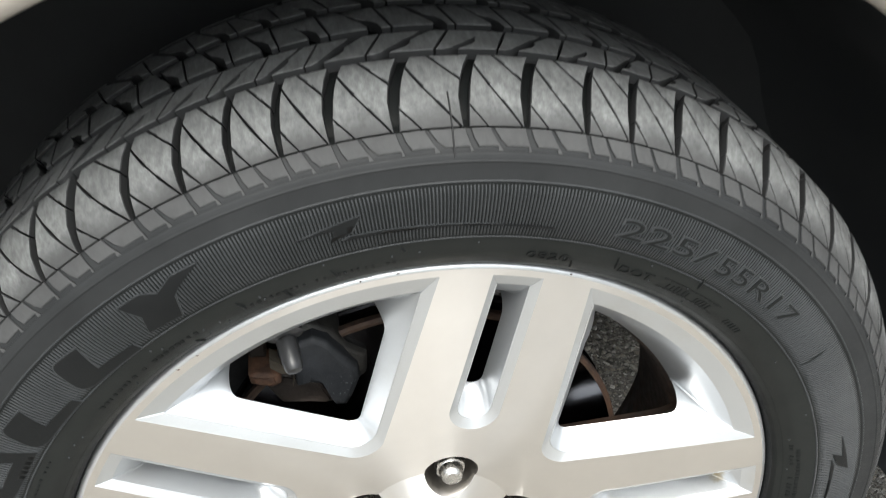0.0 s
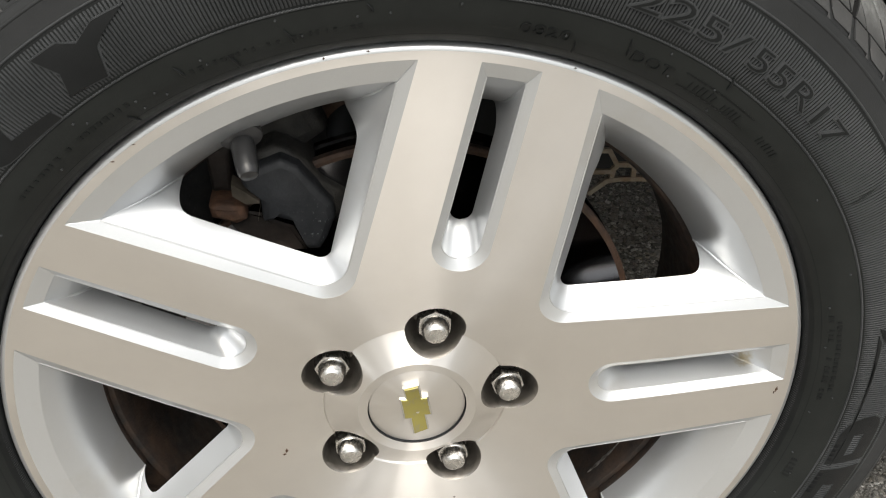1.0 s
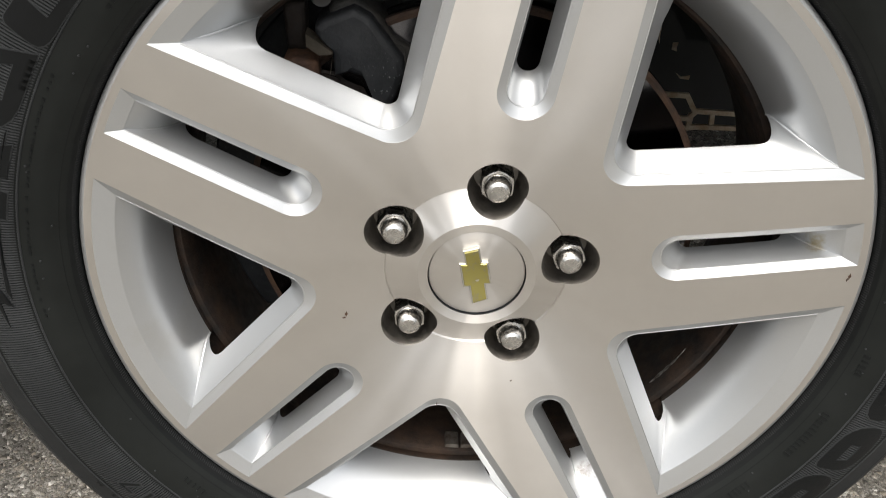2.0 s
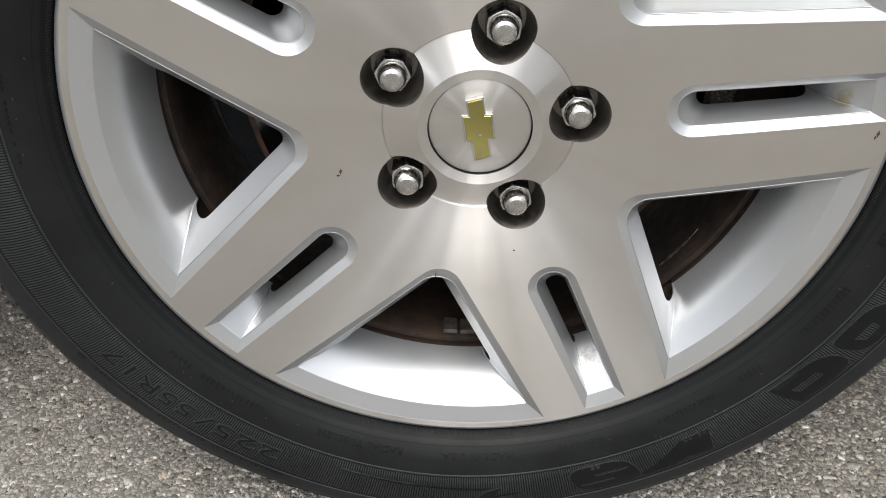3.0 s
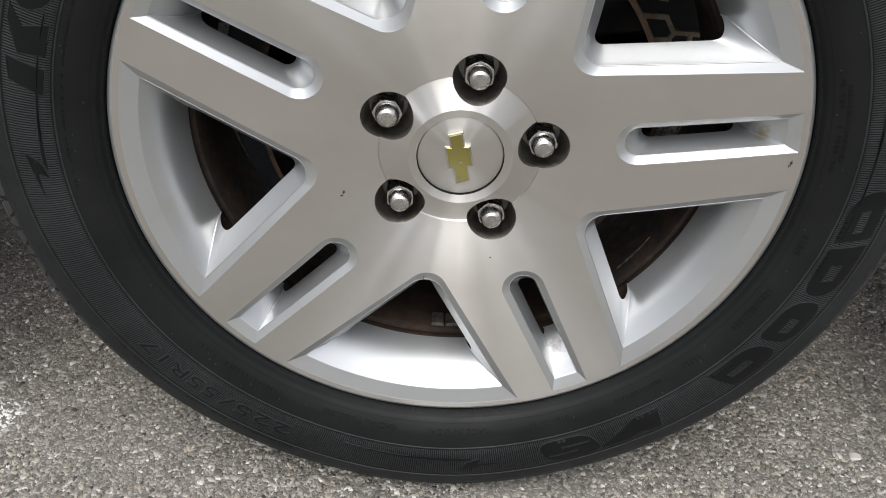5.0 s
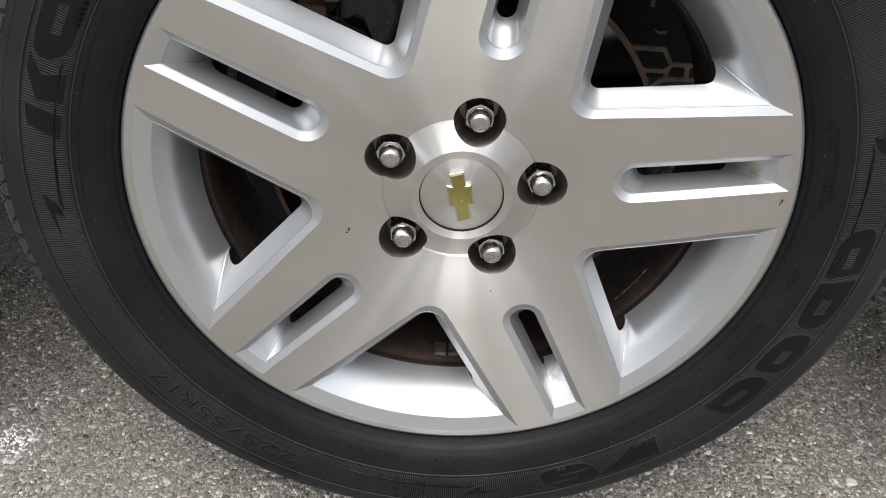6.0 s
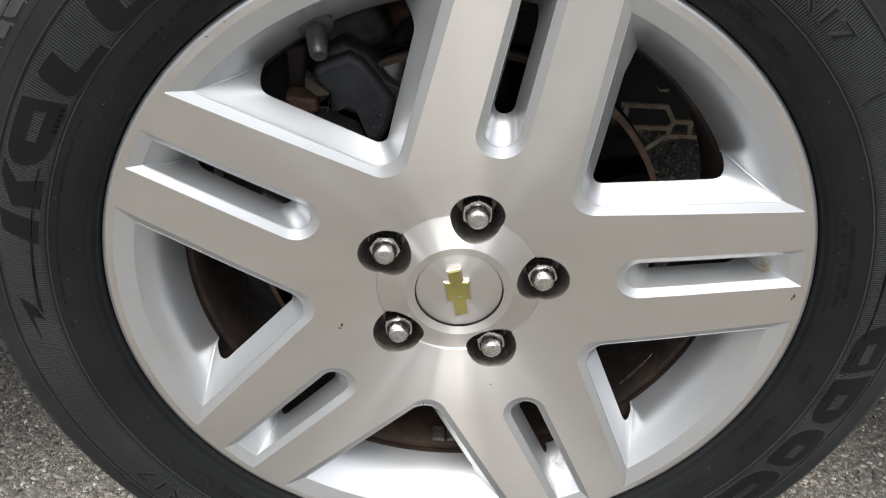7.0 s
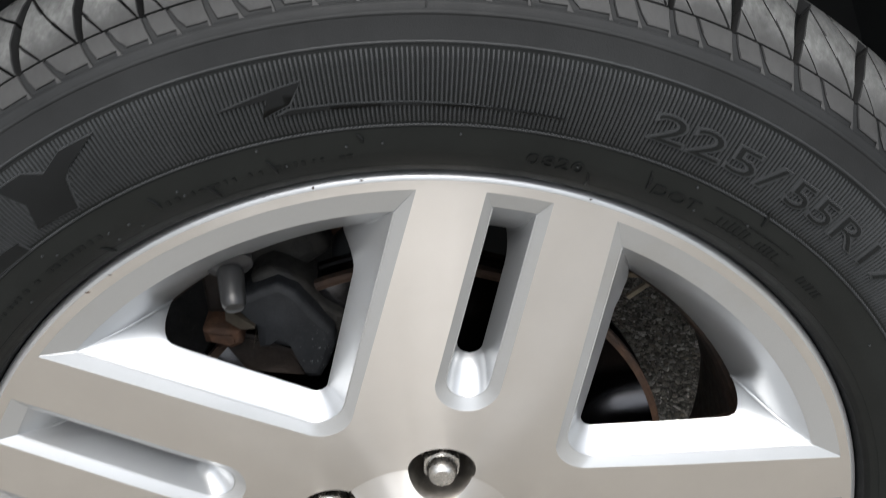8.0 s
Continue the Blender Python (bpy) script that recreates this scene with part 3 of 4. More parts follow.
def pale_streak(a0, a1, wide):
    """A pale streak along the inside of the barrel, tapering at both ends."""
    verts, faces = [], []
    for q in np.linspace(0, 1, 25):
        a, half = radians(a0 + (a1 - a0) * q), wide * (0.15 + math.sin(math.pi * q ** 0.7) * (0.8 + 0.2 * math.sin(31 * q)))
        y = 0.0655 + 0.0035 * q
        for r, dy in ((0.1878, -half), (0.1873, 0.0), (0.1878, half)):
            verts.append((r * math.cos(a), y + dy, r * math.sin(a)))
    for i in range(24):
        for j in (0, 1):
            faces.append((i * 3 + j, i * 3 + j + 1, i * 3 + j + 4, i * 3 + j + 3))
    return mesh("pale_streak", verts, faces, 60)


part("pale_streak", pale_streak(-42.0, -30.5, 0.0016), M_STREAK, rim, "pale streak on the brown barrel")

for a, r, w, h in ((202.4, 0.0866, 0.0010, 0.0022), (203.6, 0.0890, 0.0013, 0.0008), (-71.2, 0.0876, 0.0008, 0.0007), (3.6, 0.2246, 0.0010, 0.0026), (3.0, 0.2235, 0.0006, 0.0016), (-101.0, 0.105, 0.0003, 0.0030), (131.0, 0.2316, 0.0012, 0.0004), (127.5, 0.2318, 0.0009, 0.0003), (103.0, 0.2334, 0.0006, 0.0008), (98.0, 0.2335, 0.0010, 0.0004), (74.0, 0.2335, 0.0008, 0.0004)):
    t = radians(a)
    cx, cz = r * math.cos(t), r * math.sin(t)
    y = float(face_y(r))
    poly = [(cx + w * q * math.cos(b), cz + h * q * math.sin(b)) for b, q in zip(np.linspace(0, PI2, 9)[:-1], (1, 0.6, 0.9, 0.5, 1, 0.7, 1, 0.55))]
    part("dirt_speck", slab("dirt_speck", poly, y - 0.0003, y + 0.0002, 0.0001), M_RUST, rim, "small dark chip on the metal")

# ---- the tyre ----
SIDE = [(0.2325, 0.0180), (0.2352, 0.0110), (0.2362, 0.0060), (0.2378, 0.0020), (0.2405, -0.0015), (0.2440, -0.0045), (0.2500, -0.0080), (0.2570, -0.0100), (0.2627, -0.0112), (0.2700, -0.0126), (0.2780, -0.0132), (0.2860, -0.0127), (0.2944, -0.0112), (0.3000, -0.0104), (0.3054, -0.0098), (0.3090, -0.0080)]
SHOULDER = [(0.3090, -0.0080), (0.3135, -0.0042), (0.3180, 0.0002), (0.3225, 0.0052), (0.3268, 0.0115), (0.3310, 0.0195), (0.3345, 0.0275), (0.3372, 0.0345), (0.3388, 0.0405)]
side_row = catmull(SIDE, 90)
sh_row = catmull(SHOULDER, 80)
SIDE_LEN = len(side_row)


def side_y(r):
    k = int(np.argmin(side_row[:, 0]))
    return np.interp(r, side_row[k:, 0], side_row[k:, 1])


def shoulder(w):
    """Point and outward normal of the tread shoulder, w from 0 (its foot) to 1 (the first groove)."""
    s = np.linspace(0, 1, len(sh_row))
    p = np.array([np.interp(w, s, sh_row[:, 0]), np.interp(w, s, sh_row[:, 1])])
    q1 = np.array([np.interp(min(w + 0.03, 1), s, sh_row[:, i]) for i in (0, 1)])
    q0 = np.array([np.interp(max(w - 0.03, 0), s, sh_row[:, i]) for i in (0, 1)])
    d = (q1 - q0) / np.linalg.norm(q1 - q0)
    return p, np.array([d[1], -d[0]])


def crown(y):
    return 0.3397 - 0.0009 * ((y - 0.1) / 0.0595) ** 2


def squash(v):
    """Flattens the tyre where it stands on the ground and lets its wall bulge there."""
    v = np.array(v, float)
    a = np.degrees(np.arctan2(v[:, 0], -v[:, 2]))
    r = np.hypot(v[:, 0], v[:, 2])
    k = np.exp(-(a / 20.0) ** 2) * np.clip((r - 0.24) / 0.03, 0, 1)
    v[:, 1] += np.where(v[:, 1] < 0.1, -1, 1) * 0.004 * k * np.clip((0.1 - np.abs(v[:, 1] - 0.1)) / -0.1 + 1.0, 0, 1)
    low = -ZH + 0.0012
    v[:, 2] = np.where(v[:, 2] < low, low + (v[:, 2] - low) * 0.04, v[:, 2])
    return v


def build_carcass():
    prof = [tuple(p) for p in side_row]
    for w in np.linspace(0.008, 1, 30):
        p, n = shoulder(w)
        d = np.interp(w, [0, 0.02, 0.2, 0.3, 1.0], [0, 0.0018, 0.0022, 0.0050, 0.0062])
        p = p - n * d
        prof.append((p[0], p[1]))
    for y in np.linspace(0.05, 0.1, 6):
        prof.append((float(crown(y)) - 0.0066, y))
    back = [(r, 0.2 - y) for r, y in prof[-2::-1]]
    v, f = lathe(prof + back, 300)
    return mesh("tyre", squash(v), f, 50)


tyre = part("tyre", build_carcass(), M_SIDE, alloy_wheel, "black radial tyre with worn tread", HUB)


def put(a, r, lift):
    """A place on the front sidewall, lifted off it."""
    return (r * math.cos(a), float(side_y(r)) - lift, r * math.sin(a))


def ring_ribs(name, n, r0, r1, steps, width, height):
    verts, faces = [], []
    rr = np.linspace(r0, r1, steps)
    for i in range(n):
        a = PI2 * i / n
        o = len(verts)
        for j, r in enumerate(rr):
            h = height if 0 < j < steps - 1 else -0.0002
            da = width / 2 / r
            verts += [put(a - da, r, -0.0002), put(a - da * 0.35, r, h), put(a + da * 0.35, r, h), put(a + da, r, -0.0002)]
        for j in range(steps - 1):
            b = o + 4 * j
            faces += [(b, b + 1, b + 5, b + 4), (b + 1, b + 2, b + 6, b + 5), (b + 2, b + 3, b + 7, b + 6)]
    me = bpy.data.meshes.new(name)
    me.from_pydata([tuple(map(float, v)) for v in squash(verts)], [], faces)
    return me


# ribs and raised lines get the lighter rubber as painted light
tagged(part("fine_ribs", ring_ribs("fine_ribs", 980, 0.2632, 0.2938, 8, 0.00135, 0.0007), M_LIT_RELIEF, tyre, "band of fine radial ribs"), kind="stuff")
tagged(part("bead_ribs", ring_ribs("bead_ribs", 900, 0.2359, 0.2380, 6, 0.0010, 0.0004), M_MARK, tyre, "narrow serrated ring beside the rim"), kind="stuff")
tagged(part("saw_edge", ring_ribs("saw_edge", 980, 0.2620, 0.2634, 4, 0.0014, 0.0007), M_LIT_RELIEF, tyre), kind="stuff")


def side_ring(r, half, h):
    prof = []
    for t in np.linspace(-1, 1, 7):
        prof.append((r + half * t, float(side_y(r + half * t)) - h * (1 - t * t) + 0.0002))
    v, f = lathe(prof, 300)
    return mesh("raised_line", squash(v), f, 60)


for r, half, h, skin in ((0.2948, 0.0008, 0.0008, M_LIT_RELIEF), (0.2625, 0.0006, 0.0007, M_LIT_RELIEF), (0.3050, 0.0012, 0.0009, M_SHOULDER), (0.2428, 0.0006, 0.0004, M_SIDE)):
    part("raised_line", side_ring(r, half, h), skin, tyre)


ring_row = [(r, float(side_y(r)) - 0.0003) for r in np.linspace(0.2954, 0.3088, 16)]
for w in np.linspace(0.02, 0.205, 10):
    q, nn = shoulder(w)
    ring_row.append(tuple(q - nn * 0.0009))
shoulder_ring = lathe(ring_row, 300)
part("shoulder_ring", mesh("shoulder_ring", squash(shoulder_ring[0]), shoulder_ring[1], 60), M_SHOULDER, tyre, "greyish smooth ring below the tread")


inner_ring = lathe([(r, float(side_y(r)) - 0.00012) for r in np.linspace(0.2398, 0.2616, 24)], 300)
part("sidewall_ring", mesh("sidewall_ring", squash(inner_ring[0]), inner_ring[1], 60), M_INNER, tyre, "smooth greyish sidewall ring beside the rim")


def densely(poly):
    """The outline of a plate, given as (degrees, radius), as close-set points on the unrolled sidewall."""
    dense = []
    for i, (a, r) in enumerate(poly):
        b, s = poly[(i + 1) % len(poly)]
        n = max(1, int(max(abs(b - a) / 0.8, abs(s - r) / 0.003)))
        dense += [(radians(a + (b - a) * t / n) * 0.28, r + (s - r) * t / n) for t in range(n)]
    return np.array(dense)


def side_plate(name, poly, lift, sink=0.0004, slots=()):
    """A raised plate on the sidewall, with slots through it."""
    d, holes = densely(poly), [densely(q) for q in slots]

    def solid(c):
        ok = inside(d, c)
        for h in holes:
            ok &= ~inside(h, c)
        return ok

    lo, hi = d.min(0), d.max(0)
    grid = [(x, y) for x in np.arange(lo[0], hi[0], 0.004) for y in np.arange(lo[1], hi[1], 0.004)]
    grid = [g for g, k in zip(grid, solid(np.array(grid))) if k] if grid else []
    v, f = fill([d, *holes], grid, solid)
    sets = [([put(x / 0.28, r, lift) for x, r in v], f)]
    for ring in (d, *holes):
        n = len(ring)
        skirt = [put(x / 0.28, r, lift) for x, r in ring] + [put(x / 0.28, r, -sink) for x, r in ring]
        sets.append((skirt, [(i, (i + 1) % n, n + (i + 1) % n, n + i) for i in range(n)]))
    vv, ff = join(*sets)
    return mesh(name, squash(vv), ff, 40)


def edged_plate(name, poly, lift, label="", slots=()):
    """A dark raised plate with a thin moulded edge round it, coloured lighter as if catching light."""
    ca, cr = np.mean(poly, 0)
    wide = [(a + math.copysign(0.14, a - ca), r + math.copysign(0.0005, r - cr)) for a, r in poly]
    tight = []
    for q in slots:
        qa, qr = np.mean(q, 0)
        tight.append([(a - math.copysign(0.10, a - qa), r - math.copysign(0.0004, r - qr)) for a, r in q])
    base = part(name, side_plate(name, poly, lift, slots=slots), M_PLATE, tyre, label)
    part("edge", side_plate("edge", wide, lift - 0.00025, slots=tight), M_LIT_RELIEF, base)


def rounded(corners, cut):
    """A polygon with each corner replaced by a short curve; cut says how much of the sides it takes."""
    out = []
    for i, p in enumerate(corners):
        p, a, b = np.array(p), np.array(corners[i - 1]), np.array(corners[(i + 1) % len(corners)])
        k = cut[i] if isinstance(cut, (list, tuple)) else cut
        if k == 0:
            out.append(tuple(p))
            continue
        u, w = p + (a - p) * k, p + (b - p) * k
        out += [tuple(u * (1 - t) ** 2 + p * 2 * t * (1 - t) + w * t * t) for t in (0, 0.25, 0.5, 0.75, 1)]
    return out


def leaning_block(a0, a1, cuts, slots=(), r0=0.2665, r1=0.2900, lean=0.9):
    """A plain leaning block between two angles, some of its ends rounded; each slot runs from one share of its
    length to another at a share of its height."""
    at = lambda s, t: (a0 + (a1 - a0) * s + lean * (0.5 - t) * -2, r0 + (r1 - r0) * t)
    body = rounded([at(0, 0), at(1, 0), at(1, 1), at(0, 1)], cuts)
    gaps = [[at(s0, t - h), at(s1, t - h), at(s1 - 0.02, t + h), at(s0 + 0.02, t + h)] for s0, s1, t, h in slots]
    edged_plate("brand_plate", body, 0.0010, "smooth raised plate among the ribs", gaps)


WIDE_SLOT = ((0.36, 0.84, 0.50, 0.13),)
edged_plate("brand_plate", [(166.4, 0.2903), (169.5, 0.2882), (171.0, 0.2678), (167.3, 0.2670)], 0.0010, "smooth raised plate among the ribs")
edged_plate("brand_plate", [(165.6, 0.2830), (165.2, 0.2676), (160.8, 0.2666), (162.0, 0.2815), (159.5, 0.2903), (161.5, 0.2906)], 0.0010)
leaning_block(159.4, 149.8, (0.45, 0, 0, 0.45), WIDE_SLOT)
for first in (147.4, 136.9):
    edged_plate("brand_plate", rounded([(first, 0.2880), (first - 3.6, 0.2862), (first - 2.9, 0.2703), (first - 7.8, 0.2683), (first - 8.0, 0.2632), (first + 0.9, 0.2643)], (0.2, 0, 0, 0, 0, 0.3)), 0.0010)
edged_plate("brand_plate", [(117.4, 0.2885), (120.4, 0.2886), (122.6, 0.2842), (124.1, 0.2886), (126.8, 0.2888), (125.6, 0.2781), (126.5, 0.2684), (122.4, 0.2664), (121.3, 0.2790), (120.4, 0.2818)], 0.0010)
leaning_block(1.0, -7.2, (0.45, 0, 0, 0.45), WIDE_SLOT)
leaning_block(-8.4, -17.6, (0, 0.45, 0.45, 0), ((0.34, 0.70, 0.50, 0.17),))
leaning_block(-19.0, -27.6, (0.45, 0.2, 0.35, 0.45), ((0.40, 0.78, 0.52, 0.15),))
leaning_block(-29.0, -38.4, (0.45, 0, 0, 0.45), WIDE_SLOT)
edged_plate("brand_plate", [(-49.8, 0.2687), (-54.4, 0.2687), (-61.5, 0.2880), (-56.8, 0.2890), (-54.6, 0.2850), (-51.0, 0.2890)], 0.0010)
leaning_block(-62.0, -71.4, (0.35, 0.35, 0.35, 0.35), ((0.06, 0.62, 0.36, 0.05), (0.38, 0.94, 0.66, 0.05)))


for turn in (0.0, -88.5, -187.0, 79.0):
    head = [(107.8 + turn, 0.2790), (101.0 + turn, 0.2842), (102.2 + turn, 0.2765), (104.6 + turn, 0.2728), (103.8 + turn, 0.2795)]
    tail = [(103.4 + turn, 0.2722), (80.2 + turn, 0.2702), (80.6 + turn, 0.2708), (92.0 + turn, 0.2722), (102.4 + turn, 0.2740)]
    edged_plate("lightning_mark", head, 0.0010, "raised lightning-shaped mark")
    edged_plate("lightning_mark", tail, 0.0011)


def side_text(name, words, a_start, a_end, r0, height, lift, rubber_of=M_SIDE, swell=0.0):
    """Raised writing on the sidewall, read clockwise with its feet towards the hub."""
    cu = bpy.data.curves.new(name, "FONT")
    cu.body, cu.resolution_u, cu.extrude, cu.offset = words, 3, 0.0, swell
    tmp = new("text_source", cu)
    deps = bpy.context.evaluated_depsgraph_get()
    src = tmp.evaluated_get(deps).to_mesh()
    co = np.array([tuple(v.co) for v in src.vertices])
    polys = [tuple(p.vertices) for p in src.polygons]
    bpy.data.objects.remove(tmp)
    co = co - [co[:, 0].min() + swell, co[:, 1].min() + swell, 0]
    sx = radians(abs(a_start - a_end)) / (co[:, 0].max() - swell)
    sy = height / (co[:, 1].max() - swell)
    ang = [radians(a_start) - x * sx for x in co[:, 0]]
    rad = [r0 + y * sy for y in co[:, 1]]
    count = {}
    for p in polys:
        for i in range(len(p)):
            e = (p[i], p[(i + 1) % len(p)])
            count[tuple(sorted(e))] = count.get(tuple(sorted(e)), 0) + 1
    n = len(co)
    verts = [put(a, r, lift) for a, r in zip(ang, rad)] + [put(a, r, -0.0003) for a, r in zip(ang, rad)]
    faces = polys + [(a, b, b + n, a + n) for (a, b), c in count.items() if c == 1]
    return part(name, mesh(name, squash(verts), faces, 30), rubber_of, tyre, "raised moulded lettering")


for shift, r0, tilt in ((0.0, 0.2718, 1.0), (-189.4, 0.2722, 1.03)):
    for words, first, last in (("225", 73.2, 63.3), ("/", 62.8, 60.6), ("55R17", 59.6, 44.9)):
        first, last = shift + 73.2 + (first - 73.2) * tilt, shift + 73.2 + (last - 73.2) * tilt
        # the wider lighter copy paints a lit edge round the letters
        side_text("size_marking", words, first, last, r0, 0.0112, 0.0011, M_LIT_RELIEF, 0.030)
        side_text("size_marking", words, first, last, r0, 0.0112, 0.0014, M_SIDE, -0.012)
side_text("date_marking", "0820", 82.4, 76.9, 0.2478, 0.0052, 0.0008)
side_text("dot_marking", "DOT", 70.0, 65.0, 0.2488, 0.0052, 0.0008)
side_text("origin_marking", "MADE IN U.S.A.", -80.0, -92.0, 0.2468, 0.0042, 0.0006)
side_text("type_marking", "RADIAL TUBELESS", -98.2, -112.6, 0.2468, 0.0040, 0.0006)


def bars(a0, a1, r0, h, n):
    """Unreadable small writing as plain bars."""
    n = int(n * 1.7)
    step = (a1 - a0) / n
    g = random.Random(int(a0 * 10))
    for i in range(n):
        if n > 8 and g.random() < 0.14:
            continue
        f, wide, tall = a0 + step * (i + g.uniform(0.0, 0.2)), step * g.uniform(0.3, 0.65), h * g.uniform(0.75, 1.0)
        part("moulded_bar", side_plate("moulded_bar", [(f, r0), (f + wide, r0), (f + wide, r0 + tall), (f, r0 + tall)], 0.0006), M_SIDE, tyre)


for row in ((62.4, 58.4, 0.2490, 0.0042, 4), (57.4, 54.6, 0.2488, 0.0042, 3), (51.0, 47.4, 0.2480, 0.0042, 4), (20.0, 3.0, 0.2460, 0.0026, 12), (19.0, 5.0, 0.2500, 0.0026, 10), (-19.0, -30.0, 0.2470, 0.0046, 8), (-37.5, -41.5, 0.2470, 0.0046, 3), (-8.5, -12.5, 0.2470, 0.0046, 3), (-65.0, -72.5, 0.2470, 0.0026, 7), (-46.0, -56.0, 0.2480, 0.0028, 8), (-122.0, -140.0, 0.2480, 0.0034, 12), (116.0, 97.0, 0.2490, 0.0022, 14), (140.0, 122.0, 0.2500, 0.0022, 12), (186.0, 150.0, 0.2570, 0.0014, 24), (-114.0, -147.0, 0.2966, 0.0024, 26)):
    bars(*row)
for r in (0.2474, 0.2546):
    part("moulded_bar", side_plate("moulded_bar", [(63.6, r), (53.4, r), (53.4, r + 0.0008), (63.6, r + 0.0008)], 0.0004), M_SIDE, tyre)

for a, r0, r1 in ((116.6, 0.2490, 0.2560), (111.3, 0.2425, 0.2510), (105.2, 0.2470, 0.2550), (124.0, 0.2400, 0.2460), (97.0, 0.2560, 0.2600), (75.9, 0.2420, 0.2490), (70.6, 0.2500, 0.2585), (58.8, 0.2580, 0.2650), (36.6, 0.2660, 0.2840)):
    hair = [put(radians(a + 0.5 * q * q), r0 + (r1 - r0) * q, 0.0006) for q in np.linspace(0, 1, 6)]
    part("vent_hair", mesh("vent_hair", *tube(hair, (0.0002, 0.0006, 0.0007, 0.0006, 0.0005, 0.0002), 8), 50), M_SIDE, tyre, "thin dark moulding hair on the sidewall")

rng = random.Random(5)
nubs = []
for i in range(64):
    a, r = rng.uniform(0, PI2), rng.choice((0.2455, 0.2500, 0.2540, 0.2590)) + rng.uniform(-0.001, 0.001)
    c = Vector(put(a, r, 0.0002))
    nubs.append(tube([c + Vector((0, 0.0004, 0)), c, c - Vector((0, 0.0008, 0))], (0.0006, 0.0006, 0.0004), 8))
tagged(part("vent_nubs", mesh("vent_nubs", *join(*nubs), 40), M_LIT_RELIEF, tyre, "tiny moulded rubber nubs"), kind="stuff")

# tread: pitches of uneven length round the tyre, as tyres have
TOP_PITCH = (5.1, 4.6, 4.3, 4.4, 5.6, 6.1, 5.4, 5.7, 4.4, 4.9, 5.3)
edges_deg = [120.4]
i = 0
while edges_deg[-1] > 120.4 - 360 + 4.0:
    edges_deg.append(edges_deg[-1] - (TOP_PITCH[i] if i < len(TOP_PITCH) else rng.choice((4.4, 5.1, 5.8))))
    i += 1
last = edges_deg[-1] - (120.4 - 360)
edges_deg = [e - last * max(0, (n - 12)) / (len(edges_deg) - 13) for n, e in enumerate(edges_deg)]
PITCHES = [(edges_deg[n], edges_deg[n] - edges_deg[n + 1]) for n in range(len(edges_deg) - 1)]


def clip(poly, a, b, side, gap):
    """The part of the polygon on one side of the line a-b, set back by half a gap."""
    a, b = np.array(a), np.array(b)
    d = (b - a) / np.linalg.norm(b - a)
    n = np.array([-d[1], d[0]]) * side
    out = []
    for i in range(len(poly)):
        p, q = np.array(poly[i]), np.array(poly[(i + 1) % len(poly)])
        fp, fq = (p - a) @ n - gap / 2, (q - a) @ n - gap / 2
        if fp >= 0:
            out.append(tuple(p))
        if fp * fq < 0:
            out.append(tuple(p + (q - p) * fp / (fp - fq)))
    return out


def piece(poly, place, deep, grid=0.13):
    """A rubber piece: a tessellated top following the tyre, rounded edge and walls going down."""
    dense = []
    for i, (a, r) in enumerate(poly):
        b, s = poly[(i + 1) % len(poly)]
        n = max(1, int(math.hypot(b - a, s - r) / grid + 0.5))
        dense += [(a + (b - a) * t / n, r + (s - r) * t / n) for t in range(n)]
    d = np.array(dense)
    c = d.mean(0)
    ins = c + (d - c) * (1 - 0.016 / np.maximum(np.linalg.norm(d - c, axis=1), 0.05))[:, None]
    lo, hi = d.min(0), d.max(0)
    g = np.array([(x, y) for x in np.arange(lo[0] + grid / 2, hi[0], grid) for y in np.arange(lo[1] + grid / 2, hi[1], grid)])
    g = g[inside(c + (d - c) * 0.86, g)] if len(g) else g
    v, f = fill([ins], g, lambda q: inside(ins, q))
    n = len(d)
    top = [place(s, w, 0.0) for s, w in v]
    rows = [place(s, w, 0.0) for s, w in ins] + [place(s, w, 0.00035) for s, w in d] + [place(s, w, deep) for s, w in d]
    sf = [(k * n + i, k * n + (i + 1) % n, (k + 1) * n + (i + 1) % n, (k + 1) * n + i) for k in range(2) for i in range(n)]
    return join((top, f), (rows, sf))


def shoulder_place(start, pitch, mirror=False):
    def place(s, w, d):
        p, n = shoulder(min(max(w, 0), 1))
        p = p - n * d
        lean = 0.27 * (max(w - 0.3, 0) / 0.7) ** 2
        a = radians(start - pitch * (s + lean))
        y = 0.2 - p[1] if mirror else p[1]
        return (p[0] * math.cos(a), y, p[0] * math.sin(a))
    return place


UPPER = [(0.08, 1.0), (0.08, 0.5), (0.055, 0.32), (0.045, 0.222), (0.955, 0.222), (0.945, 0.32), (0.92, 0.5), (0.92, 1.0)]
CUT_A, CUT_B, CUT_C = ((0.06, 0.885), (0.95, 0.20)), ((0.30, 1.015), (0.96, 0.668)), ((0.04, 0.45), (0.38, 0.20))
LOWER = [[(0.06, 0.205), (0.40, 0.205), (0.50, 0.09), (0.60, 0.0), (0.52, 0.0), (0.52, 0.045), (0.17, 0.045), (0.10, 0.12)],
         [(0.44, 0.205), (0.985, 0.205), (1.02, 0.12), (1.09, 0.0), (1.04, 0.0), (1.04, 0.045), (0.66, 0.045), (0.54, 0.11)]]


